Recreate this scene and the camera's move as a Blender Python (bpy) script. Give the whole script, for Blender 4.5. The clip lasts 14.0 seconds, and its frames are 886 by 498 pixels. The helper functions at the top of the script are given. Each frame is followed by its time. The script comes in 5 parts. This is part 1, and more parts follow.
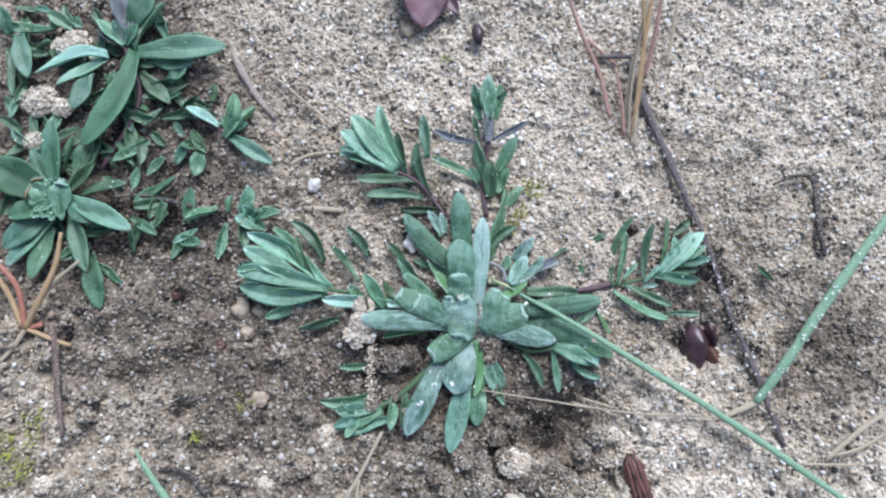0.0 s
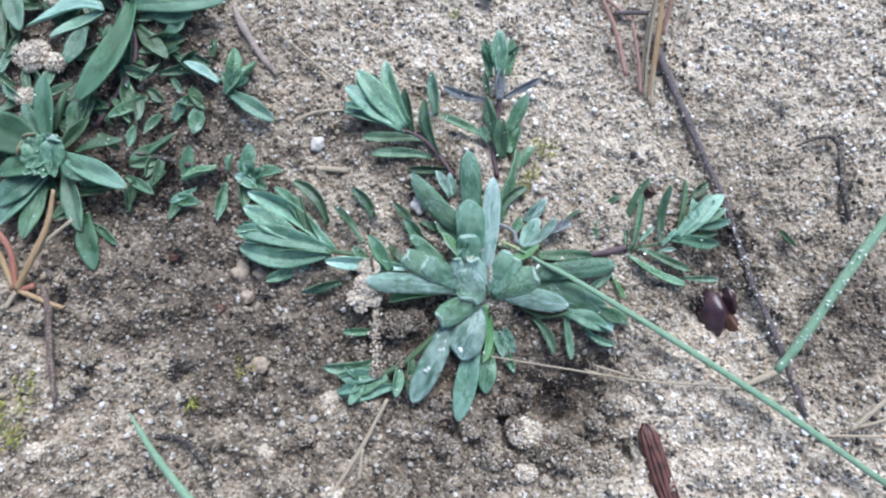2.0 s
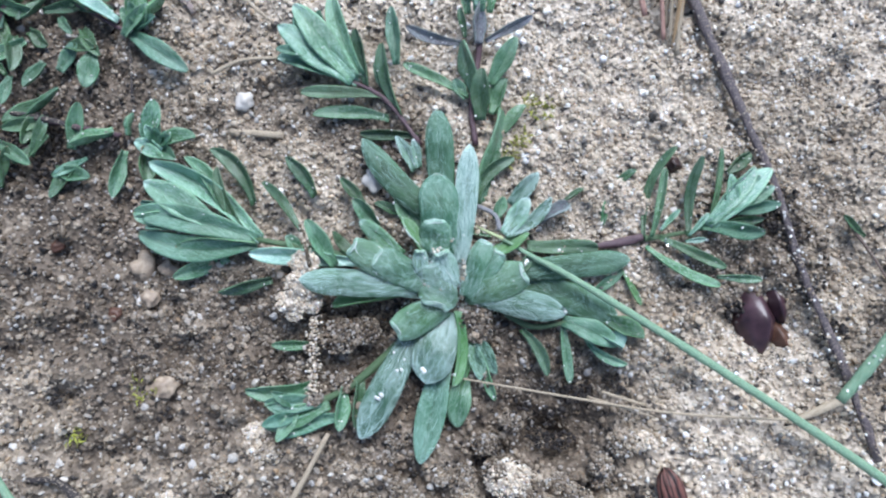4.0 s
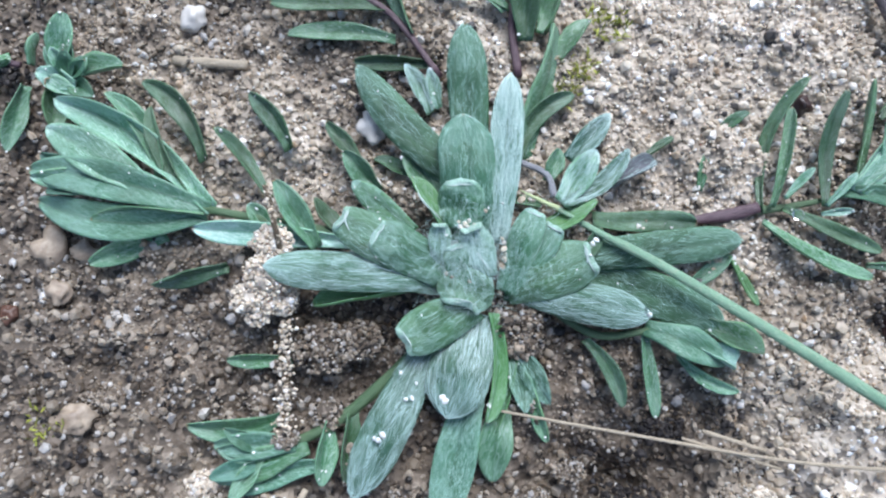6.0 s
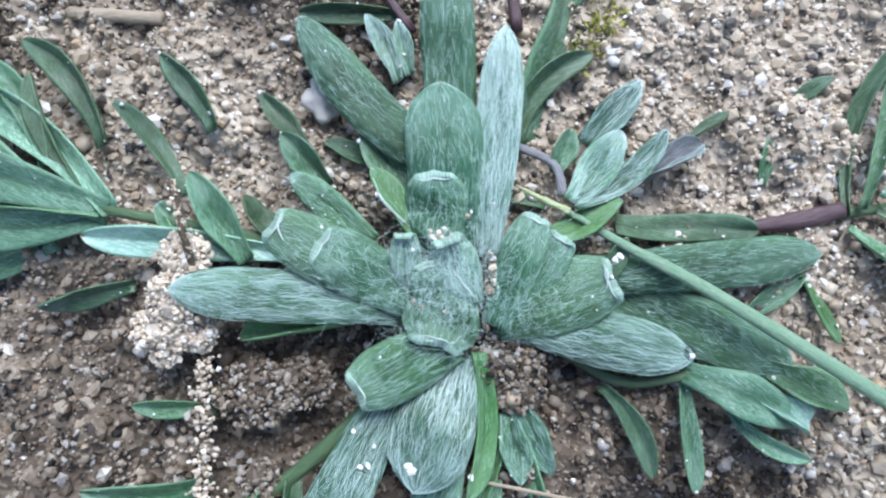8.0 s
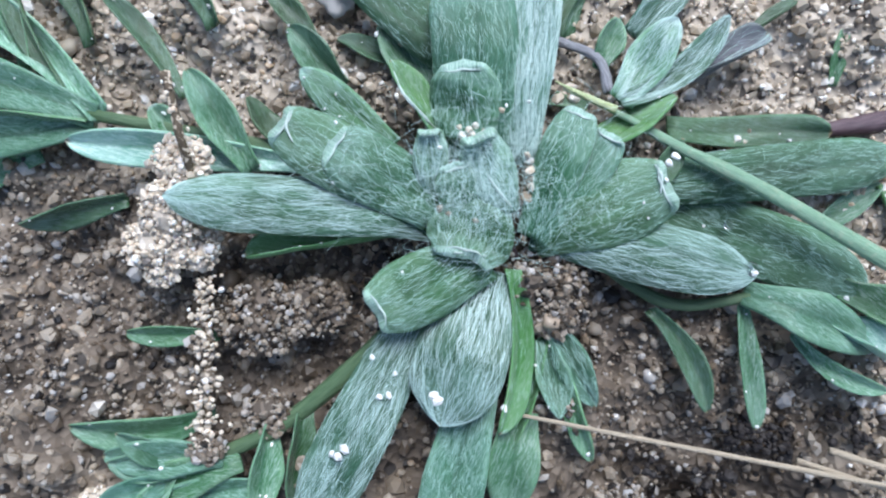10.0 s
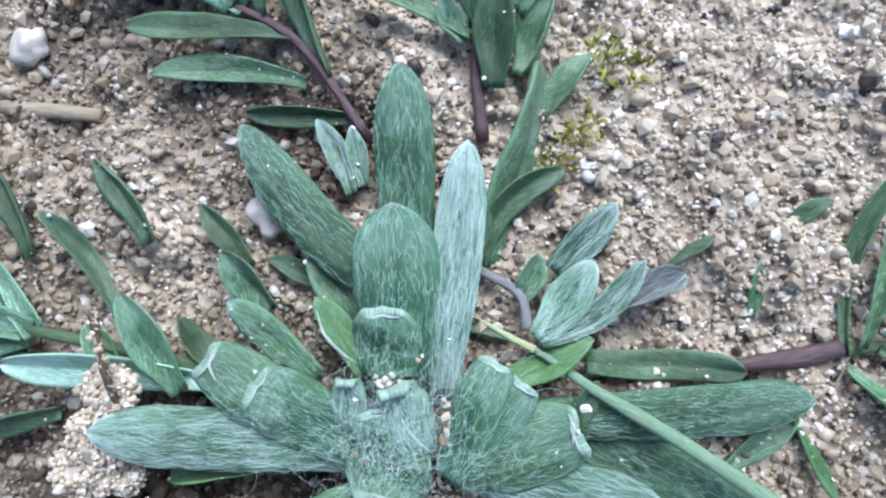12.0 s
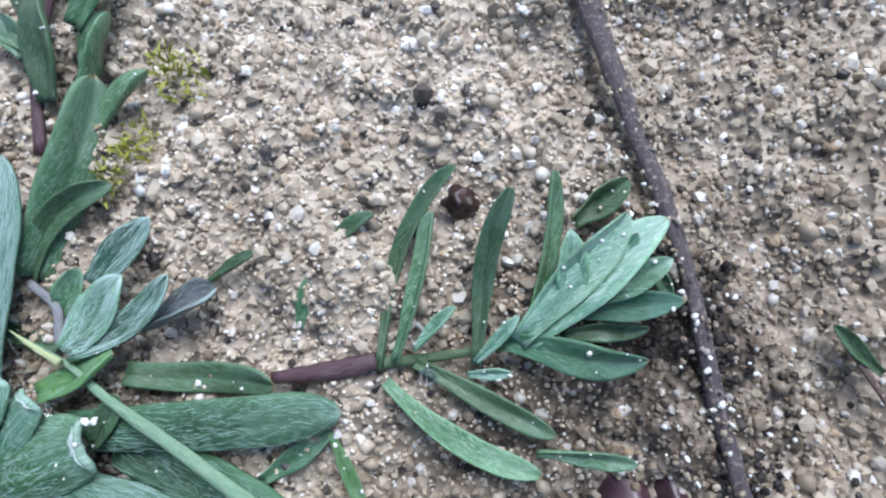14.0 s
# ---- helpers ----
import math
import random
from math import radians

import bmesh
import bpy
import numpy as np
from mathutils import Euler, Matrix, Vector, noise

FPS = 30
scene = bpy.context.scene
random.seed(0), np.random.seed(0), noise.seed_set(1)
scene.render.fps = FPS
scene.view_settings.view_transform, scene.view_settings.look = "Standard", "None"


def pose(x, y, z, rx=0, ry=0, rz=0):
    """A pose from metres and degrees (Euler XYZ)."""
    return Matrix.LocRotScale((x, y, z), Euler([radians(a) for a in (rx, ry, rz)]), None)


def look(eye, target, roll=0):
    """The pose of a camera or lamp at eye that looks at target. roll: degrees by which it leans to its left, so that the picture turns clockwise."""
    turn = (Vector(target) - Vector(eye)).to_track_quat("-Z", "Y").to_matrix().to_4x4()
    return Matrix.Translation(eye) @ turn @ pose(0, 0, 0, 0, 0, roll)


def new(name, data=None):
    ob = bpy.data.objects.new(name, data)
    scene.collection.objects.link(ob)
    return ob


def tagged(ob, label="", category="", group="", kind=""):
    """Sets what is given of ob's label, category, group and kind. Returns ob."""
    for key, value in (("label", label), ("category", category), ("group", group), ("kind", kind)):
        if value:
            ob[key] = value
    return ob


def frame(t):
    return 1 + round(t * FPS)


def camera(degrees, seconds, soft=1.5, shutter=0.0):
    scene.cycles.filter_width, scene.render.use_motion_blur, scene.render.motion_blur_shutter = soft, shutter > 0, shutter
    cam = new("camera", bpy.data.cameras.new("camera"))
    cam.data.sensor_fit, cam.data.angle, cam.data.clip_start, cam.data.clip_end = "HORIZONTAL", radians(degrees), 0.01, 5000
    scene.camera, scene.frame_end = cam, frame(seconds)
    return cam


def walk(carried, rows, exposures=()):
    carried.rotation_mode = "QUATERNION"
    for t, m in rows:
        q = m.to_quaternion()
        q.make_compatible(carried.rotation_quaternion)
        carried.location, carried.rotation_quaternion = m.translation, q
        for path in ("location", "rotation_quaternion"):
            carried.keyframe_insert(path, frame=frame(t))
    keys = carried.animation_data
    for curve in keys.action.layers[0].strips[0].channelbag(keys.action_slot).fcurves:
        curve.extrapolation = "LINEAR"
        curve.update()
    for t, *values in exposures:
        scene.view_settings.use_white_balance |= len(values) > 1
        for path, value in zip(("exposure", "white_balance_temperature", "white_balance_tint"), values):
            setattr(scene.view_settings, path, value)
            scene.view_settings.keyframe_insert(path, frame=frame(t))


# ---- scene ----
cam = camera(68.56, 14.0, soft=2.2)
PATH = [
    (0.0, pose(-0.00212, -0.00846, 0.09297, 10.10, -0.83, 0.08)),
    (0.5, pose(-0.00173, -0.00913, 0.09265, 10.05, -0.79, 0.19)),
    (1.0, pose(-0.00176, -0.01090, 0.09176, 10.01, -0.81, 0.23)),
    (1.5, pose(-0.00281, -0.01235, 0.09124, 9.78, -0.77, 0.33)),
    (2.0, pose(-0.00295, -0.01227, 0.08849, 9.60, -0.73, 0.41)),
    (2.5, pose(-0.00245, -0.00986, 0.08365, 9.32, -0.76, 0.57)),
    (3.0, pose(-0.00202, -0.00864, 0.07856, 8.92, -0.80, 0.76)),
    (3.2, pose(-0.00081, -0.00859, 0.07645, 8.60, -0.70, 0.74)),
    (5.3, pose(0.00309, -0.00836, 0.05503, 8.19, 0.67, 0.84)),
    (5.5, pose(0.00186, -0.00852, 0.05284, 8.11, 0.75, 0.86)),
    (6.0, pose(0.00089, -0.00704, 0.04792, 7.99, 0.80, 1.09)),
    (6.5, pose(0.00357, -0.00455, 0.04420, 7.12, 1.84, 1.46)),
    (7.0, pose(0.00362, -0.00330, 0.04138, 7.39, 1.38, 1.42)),
    (7.2, pose(0.00357, -0.00318, 0.04036, 7.00, 1.62, 1.56)),
    (9.3, pose(0.00278, -0.00288, 0.03265, 4.26, 3.20, 1.54)),
    (9.5, pose(0.00215, -0.00448, 0.03255, 4.08, 3.19, 1.54)),
    (10.0, pose(0.00228, -0.00625, 0.03238, 3.90, 3.29, 1.62)),
    (10.5, pose(0.00445, -0.00505, 0.03242, 3.92, 3.21, 1.83)),
    (11.0, pose(0.00618, -0.00333, 0.03262, 4.78, 3.27, 1.93)),
    (11.5, pose(0.00639, -0.00004, 0.03299, 5.16, 3.43, 2.14)),
    (12.0, pose(0.00573, 0.00385, 0.03363, 5.74, 3.33, 2.51)),
    (12.5, pose(0.00642, 0.00304, 0.03353, 5.49, 3.35, 2.60)),
    (13.0, pose(0.01278, 0.00261, 0.03341, 5.49, 3.56, 2.47)),
    (13.5, pose(0.01969, 0.00402, 0.03315, 5.78, 3.66, 2.53)),
    (14.0, pose(0.02837, 0.00572, 0.03255, 5.28, 3.86, 2.48)),
]
EXPOSURES = [(0.0, 0.97, 6500, 10), (3.0, 0.98, 6500, 10), (6.5, 1.05, 6500, 10), (10.5, 1.04, 6500, 10), (11.0, 1.10, 6500, 10), (11.5, 1.10, 6500, 10), (12.5, 0.87, 6500, 10), (14.0, 0.84, 6500, 10)]
walk(cam, PATH, EXPOSURES)

# ---- world, sun and exposure ----
world = bpy.data.worlds.new("overcast_sky")
scene.world = world
world.use_nodes = True
wn = world.node_tree
sky = wn.nodes.new("ShaderNodeTexSky")
sky.sky_type = "NISHITA"
sky.sun_disc = False
sky.sun_elevation = radians(58)
sky.sun_rotation = radians(20)
sky.air_density = 1.0
sky.dust_density = 1.0
wn.links.new(sky.outputs["Color"], wn.nodes["Background"].inputs["Color"])
wn.nodes["Background"].inputs["Strength"].default_value = 0.09

sun_data = bpy.data.lights.new("sun", "SUN")
sun_data.energy = 2.6
sun_data.angle = radians(36)
sun_data.color = (0.85, 0.92, 1.03)
sun = new("sun", sun_data)
sun.matrix_world = look((0.08, 0.33, 0.42), (0, 0, 0))

MM = 0.001


# ---- materials ----
def material(name):
    m = bpy.data.materials.new(name)
    m.use_nodes = True
    return m, m.node_tree, m.node_tree.nodes["Principled BSDF"]


def node(tree, kind, **inputs):
    n = tree.nodes.new(kind)
    for k, v in inputs.items():
        n.inputs[k].default_value = v
    return n


def ramp(tree, source, stops):
    r = tree.nodes.new("ShaderNodeValToRGB")
    while len(r.color_ramp.elements) < len(stops):
        r.color_ramp.elements.new(0.5)
    for e, (p, c) in zip(r.color_ramp.elements, stops):
        e.position, e.color = p, (*c, 1)
    tree.links.new(source, r.inputs["Fac"])
    return r.outputs["Color"]


def mixed(tree, fac, a, b):
    m = tree.nodes.new("ShaderNodeMix")
    m.data_type = "RGBA"
    for s, v in ((m.inputs["Factor"], fac), (m.inputs["A"], a), (m.inputs["B"], b)):
        if isinstance(v, (tuple, float, int)):
            s.default_value = (*v, 1) if isinstance(v, tuple) else v
        else:
            tree.links.new(v, s)
    return m.outputs["Result"]


def maths(tree, op, a, b):
    m = tree.nodes.new("ShaderNodeMath")
    m.operation = op
    for s, v in zip(m.inputs, (a, b)):
        if isinstance(v, (float, int)):
            s.default_value = v
        else:
            tree.links.new(v, s)
    return m.outputs["Value"]


def bump(tree, shader, height, strength, distance):
    b = node(tree, "ShaderNodeBump", Strength=strength, Distance=distance)
    tree.links.new(height, b.inputs["Height"])
    tree.links.new(b.outputs["Normal"], shader.inputs["Normal"])


def leaf_material(name, deep, light, hair, wool, rough=0.55, lip=0.0):
    """Leaf blade with fine white hairs that run along it. The UV map counts millimetres: u across, v along."""
    m, t, p = material(name)
    uv = t.nodes.new("ShaderNodeUVMap")
    info = t.nodes.new("ShaderNodeObjectInfo")
    shift = t.nodes.new("ShaderNodeVectorMath")
    shift.operation = "MULTIPLY_ADD"
    t.links.new(info.outputs["Random"], shift.inputs[0])
    shift.inputs[1].default_value = (37, 61, 0)
    t.links.new(uv.outputs["UV"], shift.inputs[2])

    def fibres(su, sv, scale, warp, turn=0.0):
        spin = t.nodes.new("ShaderNodeMapping")
        spin.inputs["Rotation"].default_value = (0, 0, turn)
        t.links.new(shift.outputs["Vector"], spin.inputs["Vector"])
        k = t.nodes.new("ShaderNodeMapping")
        k.inputs["Scale"].default_value = (su, sv, 1)
        t.links.new(spin.outputs["Vector"], k.inputs["Vector"])
        n = node(t, "ShaderNodeTexNoise", Scale=scale, Detail=3.0, Roughness=0.6, Distortion=warp)
        t.links.new(k.outputs["Vector"], n.inputs["Vector"])
        return n.outputs["Fac"]

    soft = fibres(1.0, 0.5, 0.55, 0.4)
    fine = fibres(9.0, 1.1, 1.3, 1.6, 0.22)
    finer = fibres(15.0, 1.8, 1.2, 2.0, -0.25)
    coarse = fibres(4.2, 0.55, 1.3, 1.6, 0.06)
    base = mixed(t, ramp(t, soft, [(0.3, (0, 0, 0)), (0.7, (1, 1, 1))]), deep, light)
    base = mixed(t, maths(t, "MULTIPLY", info.outputs["Random"], 0.5), base, light)
    strands = maths(t, "MAXIMUM", ramp(t, fine, [(0.49, (0, 0, 0)), (0.60, (1, 1, 1))]), ramp(t, finer, [(0.52, (0, 0, 0)), (0.68, (0.8, 0.8, 0.8))]))
    strands = maths(t, "MAXIMUM", strands, ramp(t, coarse, [(0.50, (0, 0, 0)), (0.68, (0.55, 0.55, 0.55))]))
    patch = ramp(t, soft, [(0.30, (0.4, 0.4, 0.4)), (0.60, (1, 1, 1))])
    fac = maths(t, "MULTIPLY", maths(t, "MULTIPLY", strands, patch), wool)
    blade = t.nodes.new("ShaderNodeUVMap")
    blade.uv_map = "Blade"
    uv.uv_map = "UVMap"
    xy = t.nodes.new("ShaderNodeSeparateXYZ")
    t.links.new(blade.outputs["UV"], xy.inputs["Vector"])
    across = maths(t, "ABSOLUTE", xy.outputs["X"], 0.0)
    rim = ramp(t, maths(t, "ADD", across, maths(t, "MULTIPLY", maths(t, "SUBTRACT", soft, 0.5), 0.7)), [(0.45, (0, 0, 0)), (0.80, (0.12,) * 3), (0.97, (0.6,) * 3)])
    # darker midrib and paler tips: own colour, plus channel shade and highlights painted in
    vein = ramp(t, across, [(0.03, (0.55,) * 3), (0.16, (0, 0, 0))])
    young = ramp(t, maths(t, "ADD", xy.outputs["Y"], maths(t, "MULTIPLY", soft, 0.6)), [(0.95, (0, 0, 0)), (1.3, (0.3,) * 3)])
    tipped = ramp(t, xy.outputs["Y"], [(0.975, (0, 0, 0)), (0.995, (0.8,) * 3)])
    col = mixed(t, fac, base, hair)
    col = mixed(t, vein, col, deep)
    col = mixed(t, young, col, tuple(0.55 * a + 0.45 * b for a, b in zip(light, hair)))
    col = mixed(t, rim, col, tuple(0.72 * f * a + 0.28 * b for f, a, b in zip((0.95, 1.2, 0.75), light, hair)))
    tone = t.nodes.new("ShaderNodeHueSaturation")
    own = maths(t, "FRACT", maths(t, "MULTIPLY", info.outputs["Random"], 7.3), 0.0)
    t.links.new(maths(t, "ADD", maths(t, "MULTIPLY", info.outputs["Random"], 0.040), 0.470), tone.inputs["Hue"])
    t.links.new(maths(t, "ADD", maths(t, "MULTIPLY", own, 0.36), 0.80), tone.inputs["Value"])
    tone.inputs["Saturation"].default_value = 1.10
    t.links.new(col, tone.inputs["Color"])
    col = tone.outputs["Color"]
    if rough < 0.35:
        p.inputs["Coat Weight"].default_value = 0.14
        p.inputs["Coat Roughness"].default_value = 0.18
    if lip:
        frost = ramp(t, xy.outputs["Y"], [(0.90, (0, 0, 0)), (0.95, (lip,) * 3), (0.99, (lip,) * 3)])
        col = mixed(t, maths(t, "MULTIPLY", frost, ramp(t, finer, [(0.40, (0.25,) * 3), (0.58, (1, 1, 1))])), col, hair)
    if not lip:
        col = mixed(t, tipped, col, (0.30, 0.17, 0.09))
    t.links.new(col, p.inputs["Base Color"])
    p.inputs["Roughness"].default_value = rough
    p.inputs["Sheen Weight"].default_value = 0.12 * wool
    p.inputs["Specular IOR Level"].default_value = 0.65
    p.inputs["Subsurface Weight"].default_value = 0.12
    p.inputs["Subsurface Radius"].default_value = (0.0003, 0.0006, 0.0002)
    bump(t, p, maths(t, "ADD", fine, finer), 0.5, 0.00012)
    return m


wool = leaf_material("woolly_leaf", (0.010, 0.056, 0.028), (0.026, 0.104, 0.052), (0.36, 0.55, 0.50), 0.26, 0.42)
pale = leaf_material("pale_woolly_leaf", (0.026, 0.110, 0.054), (0.076, 0.215, 0.122), (0.56, 0.74, 0.67), 0.68, 0.34, 0.5)
downy = leaf_material("downy_leaf", (0.016, 0.075, 0.045), (0.045, 0.135, 0.085), (0.46, 0.64, 0.61), 0.40, 0.42)
flat = leaf_material("smooth_leaf", (0.026, 0.098, 0.042), (0.068, 0.178, 0.082), (0.44, 0.60, 0.52), 0.58, 0.27)
dark = leaf_material("dark_leaf", (0.016, 0.052, 0.018), (0.046, 0.105, 0.040), (0.26, 0.38, 0.32), 0.42, 0.26)
green = leaf_material("bright_leaf", (0.022, 0.11, 0.020), (0.066, 0.21, 0.044), (0.35, 0.48, 0.40), 0.5, 0.4)
mauve = leaf_material("purple_leaf", (0.040, 0.038, 0.045), (0.10, 0.105, 0.115), (0.36, 0.38, 0.43), 0.6)
plush = leaf_material("plush_leaf", (0.010, 0.056, 0.024), (0.024, 0.098, 0.042), (0.30, 0.48, 0.42), 0.22, 0.42)
frosted = leaf_material("frosted_leaf", (0.060, 0.190, 0.120), (0.200, 0.400, 0.310), (0.68, 0.82, 0.78), 0.85, 0.3)
felt = leaf_material("felted_leaf", (0.013, 0.064, 0.027), (0.040, 0.130, 0.061), (0.42, 0.60, 0.53), 0.50, 0.32)
cup = leaf_material("hooded_leaf", (0.013, 0.074, 0.028), (0.034, 0.130, 0.052), (0.46, 0.64, 0.56), 0.18, 0.42, 0.8)
hair_mat, hair_tree, hair_shader = material("white_hair")
hair_shader.inputs["Base Color"].default_value = (0.35, 0.55, 0.465, 1)
hair_shader.inputs["Roughness"].default_value = 0.4
frost_mat, frost_tree, frost_shader = material("frosty_hair")
frost_shader.inputs["Base Color"].default_value = (0.48, 0.65, 0.61, 1)
frost_shader.inputs["Roughness"].default_value = 0.35
FUZZY = {downy: 70, wool: 38, plush: 36, pale: 44, felt: 46, cup: 44, green: 7, mauve: 12}
SHORT_HAIRED = (felt, cup, plush, green)


def strand_material(name, low, high, rough=0.6, streak=6.0, specks=0.0):
    m, t, p = material(name)
    c = t.nodes.new("ShaderNodeTexCoord")
    k = t.nodes.new("ShaderNodeMapping")
    k.inputs["Scale"].default_value = (streak, 0.6, 1)
    t.links.new(c.outputs["UV"], k.inputs["Vector"])
    n = node(t, "ShaderNodeTexNoise", Scale=1.4, Detail=4.0, Roughness=0.65)
    t.links.new(k.outputs["Vector"], n.inputs["Vector"])
    col = ramp(t, n.outputs["Fac"], [(0.3, low), (0.7, high)])
    if specks:
        v = node(t, "ShaderNodeTexNoise", Scale=4200.0, Detail=2.0)
        t.links.new(c.outputs["Object"], v.inputs["Vector"])
        col = mixed(t, ramp(t, v.outputs["Fac"], [(0.55, (0, 0, 0)), (0.62, (specks,) * 3)]), col, (0.6, 0.5, 0.38))
    t.links.new(col, p.inputs["Base Color"])
    p.inputs["Roughness"].default_value = rough
    bump(t, p, n.outputs["Fac"], 0.6, 0.0002)
    return m


grass = strand_material("grass_green", (0.14, 0.26, 0.155), (0.26, 0.42, 0.29), 0.42, 12, 0.12)
pale_tip = strand_material("pale_grass_tip", (0.34, 0.42, 0.16), (0.62, 0.66, 0.42), 0.4, 12)
straw = strand_material("dry_straw", (0.30, 0.235, 0.16), (0.52, 0.435, 0.33), 0.65, 14)
straw_orange = strand_material("orange_straw", (0.31, 0.185, 0.09), (0.47, 0.33, 0.19), 0.55)
straw_pink = strand_material("pink_straw", (0.28, 0.13, 0.11), (0.46, 0.30, 0.24), 0.55)
redstem = strand_material("red_stem", (0.27, 0.085, 0.06), (0.43, 0.20, 0.14), 0.5)
darkwood = strand_material("dark_twig", (0.034, 0.027, 0.031), (0.15, 0.12, 0.13), 0.6, 10, 0.22)
brownwood = strand_material("brown_twig", (0.075, 0.050, 0.042), (0.17, 0.115, 0.10), 0.7, 8, 0.4)
pinkwood = strand_material("bleached_twig", (0.20, 0.155, 0.14), (0.36, 0.29, 0.27), 0.75, 10, 0.5)
blackroot = strand_material("black_rootlet", (0.010, 0.008, 0.009), (0.055, 0.043, 0.042), 0.65, 8, 0.5)
silver = strand_material("silvery_rim", (0.30, 0.40, 0.35), (0.72, 0.80, 0.76), 0.4, 10)
woolly_stem = strand_material("woolly_stem", (0.13, 0.12, 0.135), (0.34, 0.35, 0.37), 0.6, 10)
redbark = strand_material("red_bark", (0.10, 0.036, 0.028), (0.21, 0.085, 0.066), 0.45, 5)
rb_tree, rb_shader = redbark.node_tree, redbark.node_tree.nodes["Principled BSDF"]
rb_map = rb_tree.nodes.new("ShaderNodeUVMap")
rb_map.uv_map = "Ridge"
rb_split = rb_tree.nodes.new("ShaderNodeSeparateXYZ")
rb_tree.links.new(rb_map.outputs["UV"], rb_split.inputs["Vector"])
rb_old = rb_shader.inputs["Base Color"].links[0].from_socket
rb_tree.links.new(mixed(rb_tree, ramp(rb_tree, rb_split.outputs["X"], [(0.30, (0, 0, 0)), (0.72, (1, 1, 1))]), (0.016, 0.008, 0.008), rb_old), rb_shader.inputs["Base Color"])
bark = strand_material("crown_stem", (0.06, 0.07, 0.04), (0.12, 0.11, 0.07), 0.7)
purple = strand_material("purple_stem", (0.045, 0.022, 0.032), (0.13, 0.075, 0.085), 0.45)
green_stem = strand_material("green_stem", (0.05, 0.10, 0.045), (0.10, 0.16, 0.08), 0.5)
speckbark = strand_material("sandy_stalk", (0.05, 0.035, 0.022), (0.14, 0.10, 0.06), 0.7, 6, 1.0)


